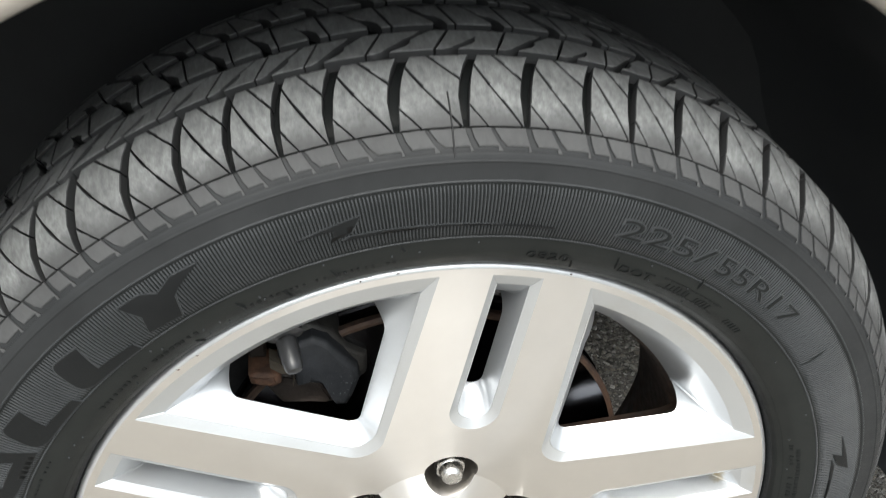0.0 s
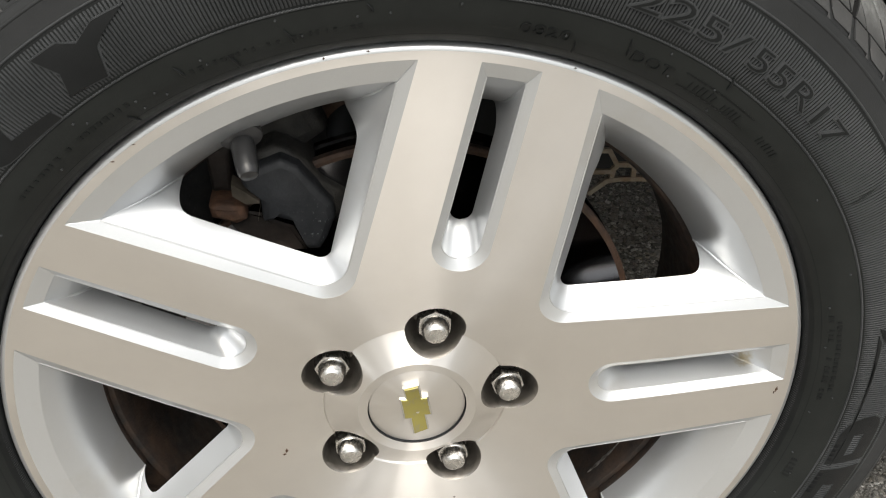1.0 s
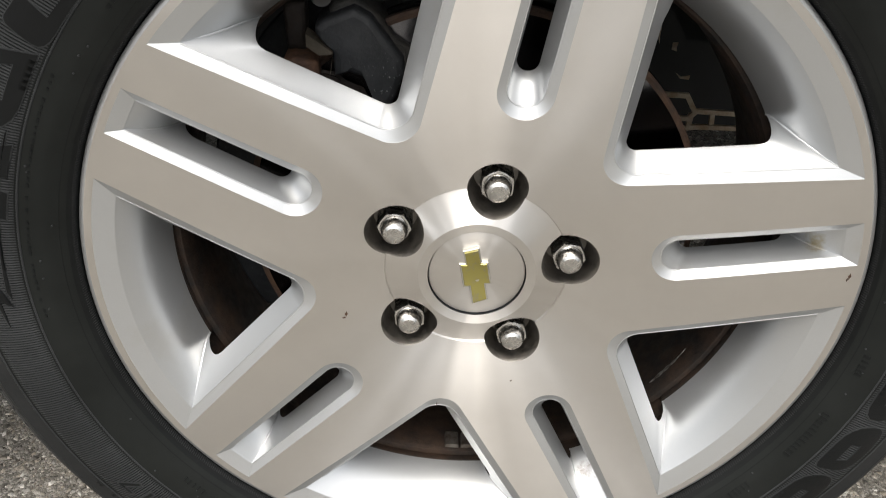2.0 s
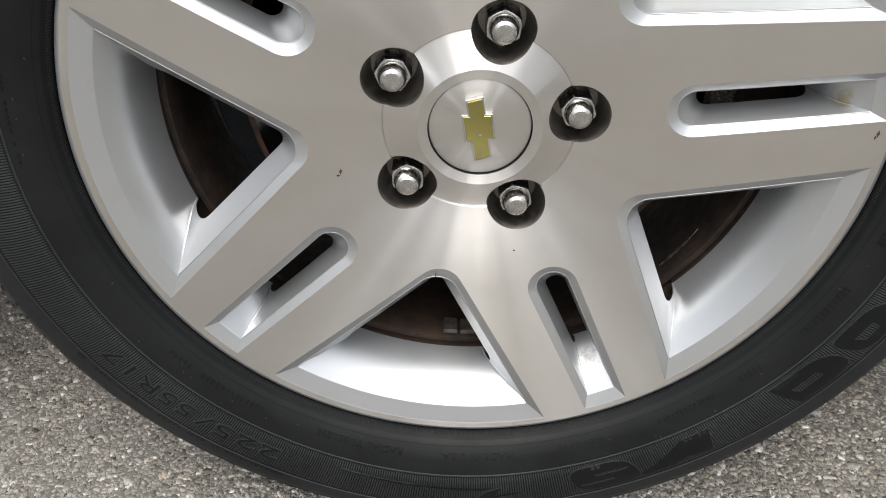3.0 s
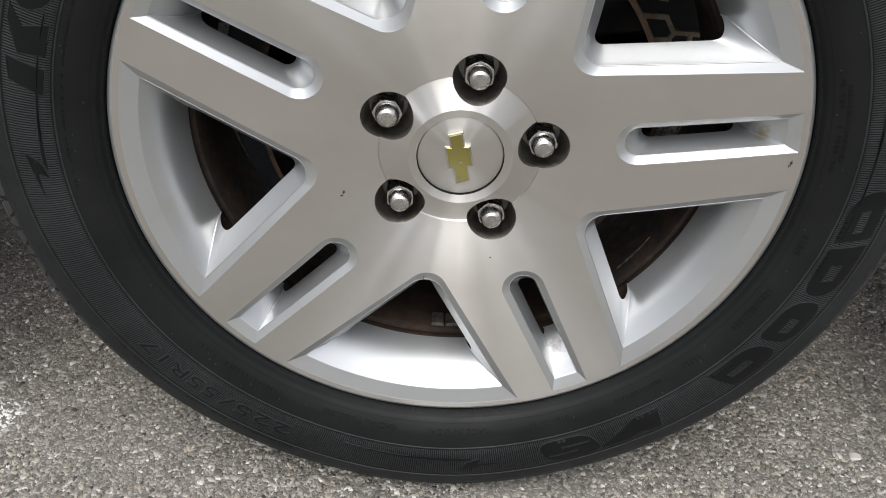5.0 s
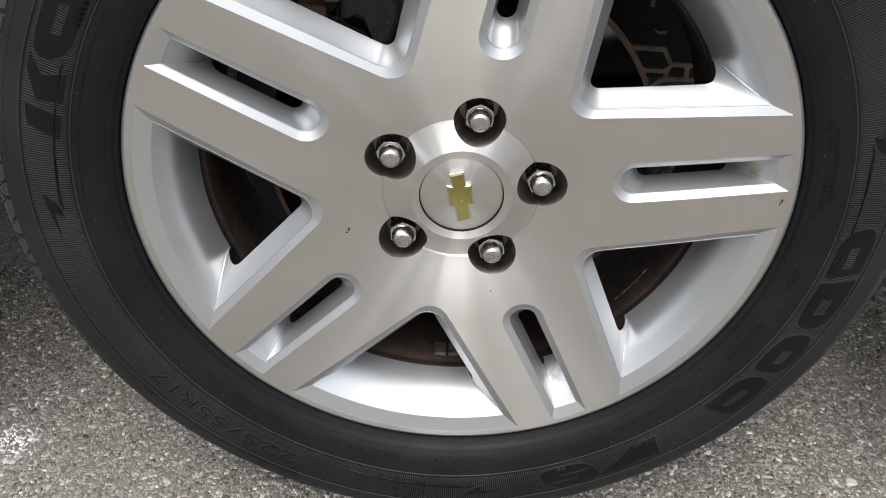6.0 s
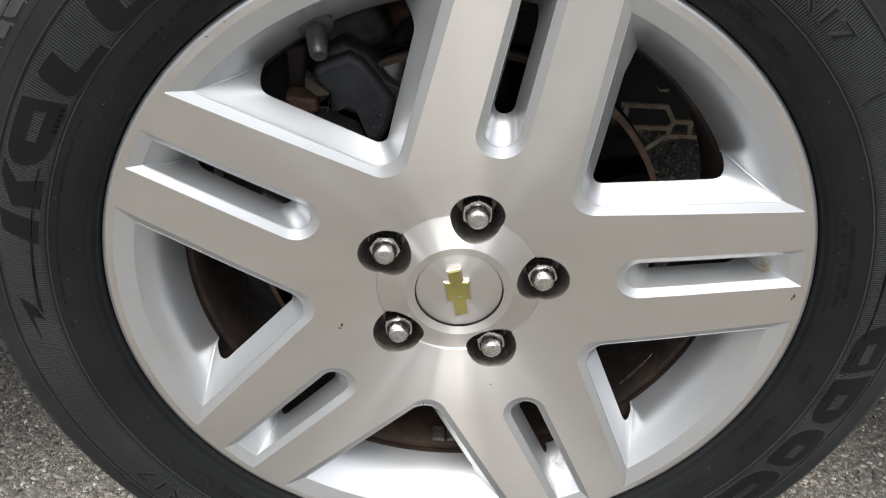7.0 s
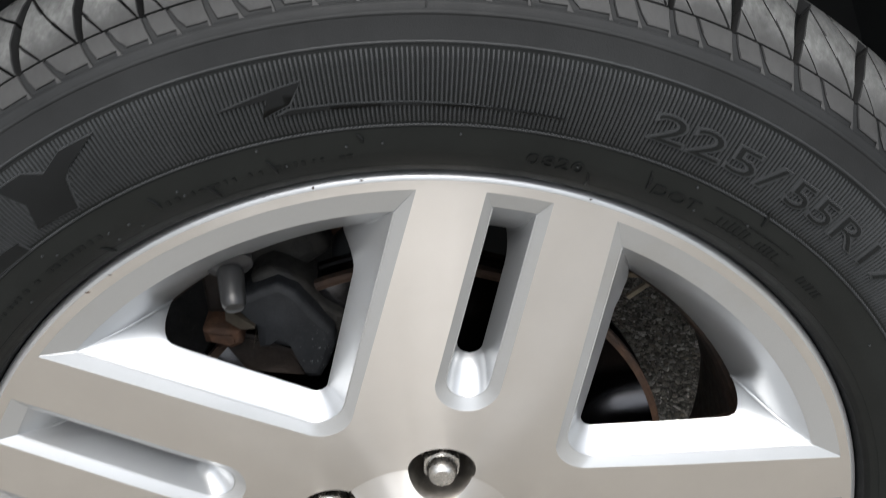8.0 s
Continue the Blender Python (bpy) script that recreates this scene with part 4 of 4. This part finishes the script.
def dark_cuts(me):
    """Gives the walls of grooves and sipes a darker rubber than the block tops."""
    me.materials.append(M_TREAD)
    me.materials.append(M_GROOVE)
    for p in me.polygons:
        c, n = p.center, p.normal
        r = math.hypot(c.x, c.z)
        turn = abs(n.x * -c.z + n.z * c.x) / r
        out = (n.x * c.x + n.z * c.z) / r
        if turn > 0.5 or (c.y > 0.037 and out < 0.5):
            p.material_index = 1
    return me


def shoulder_meshes(start, pitch, mirror=False):
    pl = shoulder_place(start, pitch, mirror)
    tops = []
    above_b = clip(UPPER, *CUT_B, 1, 0.020)
    mid = clip(clip(UPPER, *CUT_B, -1, 0.020), *CUT_A, 1, 0.020)
    low = clip(clip(UPPER, *CUT_A, -1, 0.020), *CUT_C, 1, 0.018)
    foot = clip(UPPER, *CUT_C, -1, 0.018)
    for poly in (above_b, mid, low, foot):
        if len(poly) > 2:
            tops.append(piece(poly, pl, 0.0056))
    lows = [piece(poly, pl, 0.0022) for poly in LOWER]
    return join(*tops), join(*lows)


def rib_place(start, pitch, y0, y1, lean):
    def place(s, w, d):
        y = y0 + (y1 - y0) * w
        r = float(crown(y)) - d
        a = radians(start - pitch * (s + lean * w))
        return (r * math.cos(a), y, r * math.sin(a))
    return place


RIBS = ((0.0485, 0.0740, 0.75, ((0.30, 1.0), (0.75, 0.0))), (0.0830, 0.1170, -0.55, ((0.25, 0.0), (0.6, 1.0))), (0.1260, 0.1535, -0.75, ((0.30, 0.0), (0.75, 1.0))))
HOOK = [(0.10, 0.0), (0.88, 0.0), (0.95, 0.10), (0.97, 0.30), (0.96, 0.62), (0.99, 0.80), (0.95, 1.0), (0.04, 1.0), (0.03, 0.80), (0.03, 0.55), (0.12, 0.42), (0.17, 0.22)]
rear = []
for n, (start, pitch) in enumerate(PITCHES):
    up, lo = shoulder_meshes(start, pitch)
    part("tread_block", dark_cuts(mesh("tread_block", squash(up[0]), up[1], 35)), None, tyre)
    part("shoulder_block", dark_cuts(mesh("shoulder_block", squash(lo[0]), lo[1], 35)), None, tyre)
    for q, (y0, y1, lean, cut) in enumerate(RIBS):
        pl = rib_place(start, pitch, y0, y1, lean)
        both = [piece(clip(HOOK, *cut, s, 0.03), pl, 0.0062, 0.22) for s in (1, -1)]
        if q < 1:
            cv, cf = join(*both)
            part("centre_block", dark_cuts(mesh("centre_block", squash(cv), cf, 35)), None, tyre)
        else:
            rear += both
    rear.append(piece([(0.08, 1.0), (0.05, 0.2), (0.95, 0.2), (0.92, 1.0)], shoulder_place(start, pitch, True), 0.0056, 0.3))
seam = []
for w in np.linspace(-0.02, 0.55, 14):
    q, nn = shoulder(max(w, 0.0))
    rr, yy = (q + nn * 0.0002) if w >= 0 else (0.3068, float(side_y(0.3068)) - 0.0004)
    seam.append((rr * math.cos(radians(91.6)), yy, rr * math.sin(radians(91.6))))
part("mould_seam", mesh("mould_seam", *tube(seam, [0.00045] * len(seam), 8), 50), M_GROOVE, tyre, "thin dark mould seam across the shoulder")
rv, rf = join(*rear)
tagged(part("rear_tread", dark_cuts(mesh("rear_tread", squash(rv), rf, 35)), None, tyre, "inner half of the tread pattern"), kind="stuff")

# ---- brake behind the wheel ----
brake = thing("disc_brake", "rusty disc brake with grey iron caliper behind the wheel", "brake", (0, 0.1, 0))
disc = part("brake_disc", mesh("brake_disc", *lathe([(0.045, 0.066), (0.078, 0.066), (0.080, 0.074), (0.1475, 0.074), (0.1490, 0.0755), (0.1490, 0.0800), (0.1475, 0.0820), (0.1475, 0.0920), (0.1490, 0.0935), (0.1490, 0.0985), (0.080, 0.100), (0.045, 0.092)], 160), 30), M_DISC, brake, "dark worn brake disc", HUB)
part("disc_rim", mesh("disc_rim", *lathe([(0.1452, 0.0738), (0.1475, 0.0735), (0.1494, 0.0752), (0.1494, 0.0802), (0.1478, 0.0822)], 160), 40), M_RUST, disc, "rusted outer edge of the disc")
part("hub_carrier", mesh("hub_carrier", *lathe([(0.0005, 0.049), (0.068, 0.049), (0.070, 0.066), (0.046, 0.100), (0.060, 0.160), (0.0005, 0.165)], 64), 30), M_RUST, brake, "rusty wheel hub", HUB)


def rough_slab(name, poly, y0, y1, bevel, jitter, seed, cut=0.24):
    """A cast piece: outline in x and z, with soft edges and an uneven skin."""
    p = np.array(poly)
    q = []
    for i in range(len(p)):
        a, b, c = p[i - 1], p[i], p[(i + 1) % len(p)]
        q += [b * (1 - cut) + a * cut, b * (1 - cut / 3) + (a + c) * cut / 6, b * (1 - cut) + c * cut]
    p = np.array(q)
    ctr = p.mean(0)
    lv = []
    for k, y in ((bevel * 2.2, y0), (bevel * 0.9, y0 + bevel * 0.3), (bevel * 0.25, y0 + bevel * 0.9), (0.0, y0 + bevel * 1.8), (0.0, y1)):
        dd = ctr - p
        lv.append((p + dd / np.linalg.norm(dd, axis=1)[:, None] * k, y))
    lo, hi = p.min(0), p.max(0)
    g = np.array([(x, z) for x in np.arange(lo[0], hi[0], 0.004) for z in np.arange(lo[1], hi[1], 0.004)])
    g = g[inside(ctr + (lv[0][0] - ctr) * 0.94, g)]
    v, f = fill([lv[0][0]], g, lambda c: inside(lv[0][0], c))
    top = []
    for x, z in v:
        h = noise.noise(Vector((x * 60 + seed, z * 60, 0))) * jitter + noise.noise(Vector((x * 190, z * 190, seed))) * jitter * 0.35
        top.append((x, y0 - abs(h), z))
    n = len(p)
    rows = [(x, y, z) for pts, y in lv for x, z in pts]
    faces = [(k * n + i, k * n + (i + 1) % n, (k + 1) * n + (i + 1) % n, (k + 1) * n + i) for k in range(4) for i in range(n)]
    return mesh(name, *join((top, f), (rows, faces)), 45)


CAL = [(-0.1005, 0.1357), (-0.0966, 0.1392), (-0.0783, 0.1474), (-0.0684, 0.1422), (-0.0570, 0.1276), (-0.0493, 0.1180), (-0.0481, 0.1095), (-0.0530, 0.0946), (-0.0569, 0.0870), (-0.0636, 0.0868), (-0.0675, 0.0957), (-0.0713, 0.1059), (-0.0830, 0.1091), (-0.0856, 0.1066), (-0.0895, 0.1065), (-0.0904, 0.1181), (-0.0916, 0.1223), (-0.0965, 0.1270), (-0.1003, 0.1317)]
LEDGE = [(-0.0935, 0.1440), (-0.0905, 0.1470), (-0.0828, 0.1510), (-0.0739, 0.1482), (-0.0638, 0.1405), (-0.0561, 0.1290), (-0.0482, 0.1238), (-0.0425, 0.1205), (-0.0424, 0.1050), (-0.0600, 0.0900), (-0.0900, 0.1150)]
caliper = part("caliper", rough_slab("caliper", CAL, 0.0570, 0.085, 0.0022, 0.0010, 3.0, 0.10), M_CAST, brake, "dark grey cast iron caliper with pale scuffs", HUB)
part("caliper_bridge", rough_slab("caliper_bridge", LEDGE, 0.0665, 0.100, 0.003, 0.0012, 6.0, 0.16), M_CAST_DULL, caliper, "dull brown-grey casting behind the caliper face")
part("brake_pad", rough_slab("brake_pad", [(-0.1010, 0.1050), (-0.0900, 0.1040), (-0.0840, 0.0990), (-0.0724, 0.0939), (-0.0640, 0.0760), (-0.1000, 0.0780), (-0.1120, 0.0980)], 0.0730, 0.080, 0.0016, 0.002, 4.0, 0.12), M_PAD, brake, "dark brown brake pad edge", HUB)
part("bracket", rough_slab("bracket", [(-0.1206, 0.1125), (-0.1146, 0.1142), (-0.1000, 0.1122), (-0.0988, 0.1040), (-0.1048, 0.1005), (-0.1195, 0.1050)], 0.0640, 0.090, 0.0020, 0.002, 5.0, 0.12), M_ORANGE, brake, "orange rusty caliper bracket", HUB)
part("bracket", rough_slab("bracket_column", [(-0.1225, 0.1420), (-0.1084, 0.1430), (-0.1085, 0.1130), (-0.1200, 0.1130)], 0.0800, 0.095, 0.002, 0.001, 8.0, 0.12), M_PAD, brake, "", HUB)
part("bracket", rough_slab("bracket_arm", [(-0.104, 0.158), (-0.074, 0.172), (-0.060, 0.168), (-0.052, 0.150), (-0.070, 0.136), (-0.100, 0.140)], 0.086, 0.104, 0.004, 0.002, 9.0, 0.14), M_CAST_DULL, brake, "", HUB)
# dust shield widened beyond its part, a dark sheet where the gap is in shade
shield = [((0.070 + 0.110 * q) * math.cos(t), (0.070 + 0.110 * q) * math.sin(t)) for q, ts in ((0, np.linspace(2.05, 3.75, 18)), (1, np.linspace(3.75, 2.05, 18))) for t in ts]
part("blackout_shield", rough_slab("blackout_shield", shield, 0.112, 0.116, 0.001, 0.001, 7.0), M_CAST, brake, "dark grey sheet dust shield, widened to black out the gap behind", HUB)
part("suspension_arm", mesh("suspension_arm", *tube([(-0.07, 0.12, 0.150), (0.0, 0.13, 0.162), (0.06, 0.15, 0.168)], (0.011, 0.010, 0.012), 14), 50), M_RUST, brake, "rusty rod across the top", HUB)
clip_v, clip_f = [], []
for x, y, z in ((-0.1058, 0.0585, 0.1310), (-0.0985, 0.0575, 0.1262), (-0.0905, 0.0562, 0.1212), (-0.0905, 0.0562, 0.1170), (-0.0920, 0.0565, 0.1085)):
    wide = 0.0075 if x < -0.095 else (0.0058 if z > 0.125 else 0.0012)
    for dy, dz in ((0, 0), (0.010, 0.001), (0.010, -wide), (0, -wide)):
        clip_v.append((x, y + dy, z + dz))
for i in range(4):
    for j in range(4):
        clip_f.append((i * 4 + j, i * 4 + (j + 1) % 4, i * 4 + 4 + (j + 1) % 4, i * 4 + 4 + j))
part("spring_clip", mesh("spring_clip", clip_v, clip_f, 20), M_TAN, brake, "bent tan metal pad clip", HUB)
part("brake_hose", mesh("brake_hose", *tube([(0.02, 0.20, 0.20), (-0.03, 0.14, 0.168), (-0.045, 0.11, 0.140), (-0.043, 0.085, 0.118)], (0.008, 0.008, 0.009, 0.010), 14), 50), M_BLACK, brake, "", HUB)

# ---- the car round the wheel ----
car = thing("parked_car", "parked light champagne car with black wheel arch liner", "car", (0, 0.4, 0))
CAR = (0, -0.4, 0)
ARCH_R, ARCH_Y = 0.4255, -0.020


def fender():
    n = 72
    arc = [(ARCH_R * math.cos(t), ZH + ARCH_R * math.sin(t)) for t in np.linspace(-0.28, math.pi + 0.28, n)]
    low = arc[0][1]
    rows = []
    for k, (grow, y) in enumerate(((-0.002, 0.012), (-0.0025, -0.012), (0.0, ARCH_Y), (0.006, ARCH_Y - 0.005), (0.030, ARCH_Y - 0.010))):
        rows.append([((ARCH_R + grow) * math.cos(t), y, ZH + (ARCH_R + grow) * math.sin(t)) for t in np.linspace(-0.28, math.pi + 0.28, n)])
    outer = []
    for t in np.linspace(-0.28, math.pi + 0.28, n):
        c, s = math.cos(t), math.sin(t)
        k = min(1.15 / max(abs(c), 1e-6), (0.52 / s) if s > 0 else 9)
        outer.append((c * k, ARCH_Y - 0.012 + 0.05 * max(0, s) * min(k, 0.7), max(low, ZH + s * k)))
    rows.append(outer)
    rows.append([(x, y + 0.30, z + 0.05 * (z > 0.8)) for x, y, z in outer])
    verts = [v for r in rows for v in r]
    faces = [(a * n + i, a * n + i + 1, (a + 1) * n + i + 1, (a + 1) * n + i) for a in range(len(rows) - 1) for i in range(n - 1)]
    return mesh("fender", verts, faces, 40)


part("fender", fender(), M_BODY, car, "champagne painted fender with rolled arch edge", CAR)


def liner():
    n = 48
    rows = []
    for r, y in ((0.424, 0.010), (0.432, 0.014), (0.440, 0.060), (0.436, 0.14), (0.440, 0.20), (0.430, 0.300), (0.400, 0.330), (0.20, 0.335)):
        row = []
        for i, t in enumerate(np.linspace(-0.20, math.pi + 0.20, n)):
            rr = r + 0.004 * math.sin(i * 1.3)
            row.append((rr * math.cos(t), y, max(ZH + rr * math.sin(t), 0.24 if y < 0.25 else 0.375)))
        rows.append(row)
    verts = [v for r in rows for v in r]
    faces = [(a * n + i, a * n + i + 1, (a + 1) * n + i + 1, (a + 1) * n + i) for a in range(len(rows) - 1) for i in range(n - 1)]
    return mesh("arch_liner", verts, faces, 40)


part("arch_liner", liner(), M_BLACK, car, "black plastic wheel arch liner", CAR)


def box(x0, x1, y0, y1, z0, z1):
    v = [(x, y, z) for x in (x0, x1) for y in (y0, y1) for z in (z0, z1)]
    return v, [(0, 1, 3, 2), (4, 5, 7, 6), (0, 1, 5, 4), (2, 3, 7, 6), (0, 2, 6, 4), (1, 3, 7, 5)]


part("underbody", mesh("underbody", *box(-1.15, 1.15, 0.512, 1.55, 0.2165, 0.62), 0), M_BLACK, car, "", CAR)


def bonnet():
    """A softly crowned panel from fender to fender, rounded off at its edges."""
    nx, ny = 25, 25
    verts = []
    for i in range(nx):
        a = -1 + 2 * i / (nx - 1)
        for j in range(ny):
            b = -1 + 2 * j / (ny - 1)
            z = 0.985 + 0.075 * (1 - b * b) + 0.05 * a - 0.10 * max(0.0, abs(a) - 0.8) ** 2 / 0.04 - 0.16 * max(0.0, abs(b) - 0.86) ** 2 / 0.0196
            verts.append((1.15 * a, 0.80 + 0.81 * b, z))
    faces = [(i * ny + j, (i + 1) * ny + j, (i + 1) * ny + j + 1, i * ny + j + 1) for i in range(nx - 1) for j in range(ny - 1)]
    n = len(verts)
    verts += [(x, y, z - 0.02) for x, y, z in verts]
    faces += [tuple(q + n for q in f) for f in faces]
    return mesh("bonnet", verts, faces, 40)


part("bonnet", bonnet(), M_BODY, car, "", CAR)


def bar_net(rows, y, half, thick):
    sets = []
    for row in rows:
        for (x0, z0), (x1, z1) in zip(row, row[1:]):
            d = np.array([x1 - x0, z1 - z0])
            d = d / np.linalg.norm(d)
            n = np.array([-d[1], d[0]]) * half
            a, b = np.array([x0, z0]) - d * half * 0.6, np.array([x1, z1]) + d * half * 0.6
            q = [a + n, b + n, b - n, a - n]
            y += 0.0003
            v = [(p[0], y, p[1]) for p in q] + [(p[0], y + thick, p[1]) for p in q]
            sets.append((v, [(0, 1, 2, 3), (4, 5, 6, 7), (0, 1, 5, 4), (1, 2, 6, 5), (2, 3, 7, 6), (3, 0, 4, 7)]))
    return join(*sets)


NET = [[(0.1900, -0.0370), (0.2390, -0.0375), (0.2500, -0.0545), (0.3080, -0.0560)], [(0.1900, -0.0640), (0.2450, -0.0632), (0.2510, -0.0560)], [(0.2250, -0.0905), (0.2420, -0.0750), (0.2560, -0.0728), (0.3140, -0.0728)], [(0.2480, -0.0600), (0.2470, -0.0735)], [(0.2700, -0.0560), (0.2715, -0.0715)], [(0.1960, -0.0370), (0.1930, -0.0900)]]
part("cross_member", mesh("cross_member", *bar_net(NET, 0.42, 0.0026, 0.004), 0), M_LATTICE, car, "pale stamped steel lattice under the car", (0.0, -0.4, ZH))


def torn_tab(points, y):
    """A small pale scrap of bent sheet steel, tapering downwards."""
    n = len(points)
    v = [(x, y, z) for x, z in points] + [(x, y + 0.0015, z) for x, z in points]
    return mesh("shield_tab", v, [tuple(range(n)), tuple(range(n, 2 * n))] + [(i, (i + 1) % n, n + (i + 1) % n, n + i) for i in range(n)], 0)


for tab in ([(0.1824, 0.0395), (0.1864, 0.0397), (0.1879, 0.0234)], [(0.1946, 0.0330), (0.1965, 0.0300), (0.1988, 0.0343), (0.1985, 0.0250), (0.1991, 0.0172)], [(0.2128, 0.0185), (0.2184, 0.0189), (0.2175, 0.0140), (0.2181, 0.0099), (0.2128, 0.0113)], [(0.2215, -0.0127), (0.2278, -0.0170), (0.2369, -0.0151), (0.2363, -0.0195), (0.2270, -0.0188)]):
    part("shield_tab", torn_tab(tab, 0.42), M_LATTICE, car, "pale torn edge of a heat shield", (0.0, -0.4, ZH))

# ---- ground ----


def ground():
    xs = [-60, -12, -3, -1.2] + list(np.linspace(-0.9, 0.9, 37)) + [1.2, 3, 12, 60]
    ys = [-60, -12, -3, -1.0] + list(np.linspace(-0.6, 1.2, 37)) + [2.0, 4, 12, 60]
    verts = [(x, y, 0.0012 * noise.noise(Vector((x * 5, y * 5, 0)))) for x in xs for y in ys]
    n = len(ys)
    faces = [(i * n + j, (i + 1) * n + j, (i + 1) * n + j + 1, i * n + j + 1) for i in range(len(xs) - 1) for j in range(n - 1)]
    return mesh("ground", verts, faces, 60)


gr = new("ground", ground())
gr.data.materials.append(M_ASPHALT)
tagged(gr, "light grey worn asphalt driveway with exposed stones", "ground", kind="structure")


def stones():
    """Flat-topped angular chips, large ones over small ones, worn to about one level."""
    g = np.random.default_rng(11)
    m = 5
    cells = []
    for x0, x1, y0, y1, step, drop in ((-0.66, 0.66, -0.14, 0.34, 0.0038, 0.0), (-0.66, 0.66, -0.14, 0.34, 0.0029, 0.0003), (0.10, 0.75, 0.34, 1.10, 0.0055, 0.0)):
        gx, gy = np.meshgrid(np.arange(x0, x1, step), np.arange(y0, y1, step * 0.87))
        gx[1::2] += step / 2
        c = np.stack([gx.ravel(), gy.ravel()], 1)
        c += g.uniform(-0.45, 0.45, c.shape) * step
        cells.append(np.concatenate([c, np.full((len(c), 1), step), np.full((len(c), 1), drop)], 1))
    cells[0] = cells[0][g.random(len(cells[0])) < 0.62]
    c = np.concatenate(cells)
    n = len(c)
    size = np.clip(c[:, 2] * g.lognormal(-0.52, 0.42, n), 0, c[:, 2] * 1.15)
    ang = (np.arange(m) + g.uniform(-0.40, 0.40, (n, m))) * PI2 / m
    rad = g.uniform(0.62, 1.15, (n, m))
    px, py = rad * np.cos(ang) * g.uniform(0.95, 1.5, (n, 1)), rad * np.sin(ang) * g.uniform(0.65, 1.0, (n, 1))
    tx, ty = g.normal(0, 0.27, (n, 1)), g.normal(0, 0.27, (n, 1))
    top = np.stack([px * 0.88, py * 0.88, 0.24 + px * tx + py * ty], 2)
    low = np.stack([px, py, np.full_like(px, -0.35)], 2)
    v = np.concatenate([top, low], 1)
    a = g.uniform(0, PI2, n)
    ca, sa = np.cos(a)[:, None], np.sin(a)[:, None]
    v = np.stack([v[..., 0] * ca - v[..., 1] * sa, v[..., 0] * sa + v[..., 1] * ca, v[..., 2]], 2) * size[:, None, None]
    lift = g.normal(0, 0.0004, n) - c[:, 3] - size * 0.12
    v += np.stack([c[:, 0], c[:, 1], lift], 1)[:, None]
    under = (np.abs(c[:, 0]) < 0.085) & (c[:, 1] > 0.02) & (c[:, 1] < 0.185)
    v[under, :, 2] = np.minimum(v[under, :, 2], 0.0008)
    me = bpy.data.meshes.new("asphalt_stones")
    idx, starts = [], []
    k = 0
    for face in [list(range(m))] + [[m + i, m + (i + 1) % m, (i + 1) % m, i] for i in range(m)]:
        starts.append(k)
        idx += face
        k += len(face)
    base = (np.arange(n) * 2 * m)[:, None]
    me.vertices.add(n * 2 * m)
    me.vertices.foreach_set("co", v.reshape(-1).astype(np.float32))
    me.loops.add(n * k)
    me.loops.foreach_set("vertex_index", (np.array(idx)[None] + base).reshape(-1).astype(np.int32))
    me.polygons.add(n * len(starts))
    me.polygons.foreach_set("loop_start", (np.array(starts)[None] + (np.arange(n) * k)[:, None]).reshape(-1).astype(np.int32))
    me.polygons.foreach_set("material_index", np.repeat((c[:, 3] > 0).astype(np.int32), len(starts)))
    me.update(calc_edges=True)
    me.validate()
    return me


pale = rough_slab("pale_pebble", [(-0.006, -0.004), (0.004, -0.005), (0.0065, 0.001), (0.002, 0.005), (-0.0045, 0.004)], -0.0012, 0.002, 0.0008, 0.0008, 2.0)
pebble = tagged(new("pale_pebble", pale), "pale angular pebble lying on the asphalt", "stone")
pale.materials.append(plastic("pale_limestone", (0.50, 0.49, 0.46), 0.85))
pebble.matrix_world = pose(0.404, 0.054, 0.001, -90, 0, 0)

st = new("asphalt_stones", stones())
st.data.materials.append(M_STONE)
st.data.materials.append(M_GRIT)
tagged(st, "small grey and beige stones set in the asphalt", "gravel", kind="stuff")
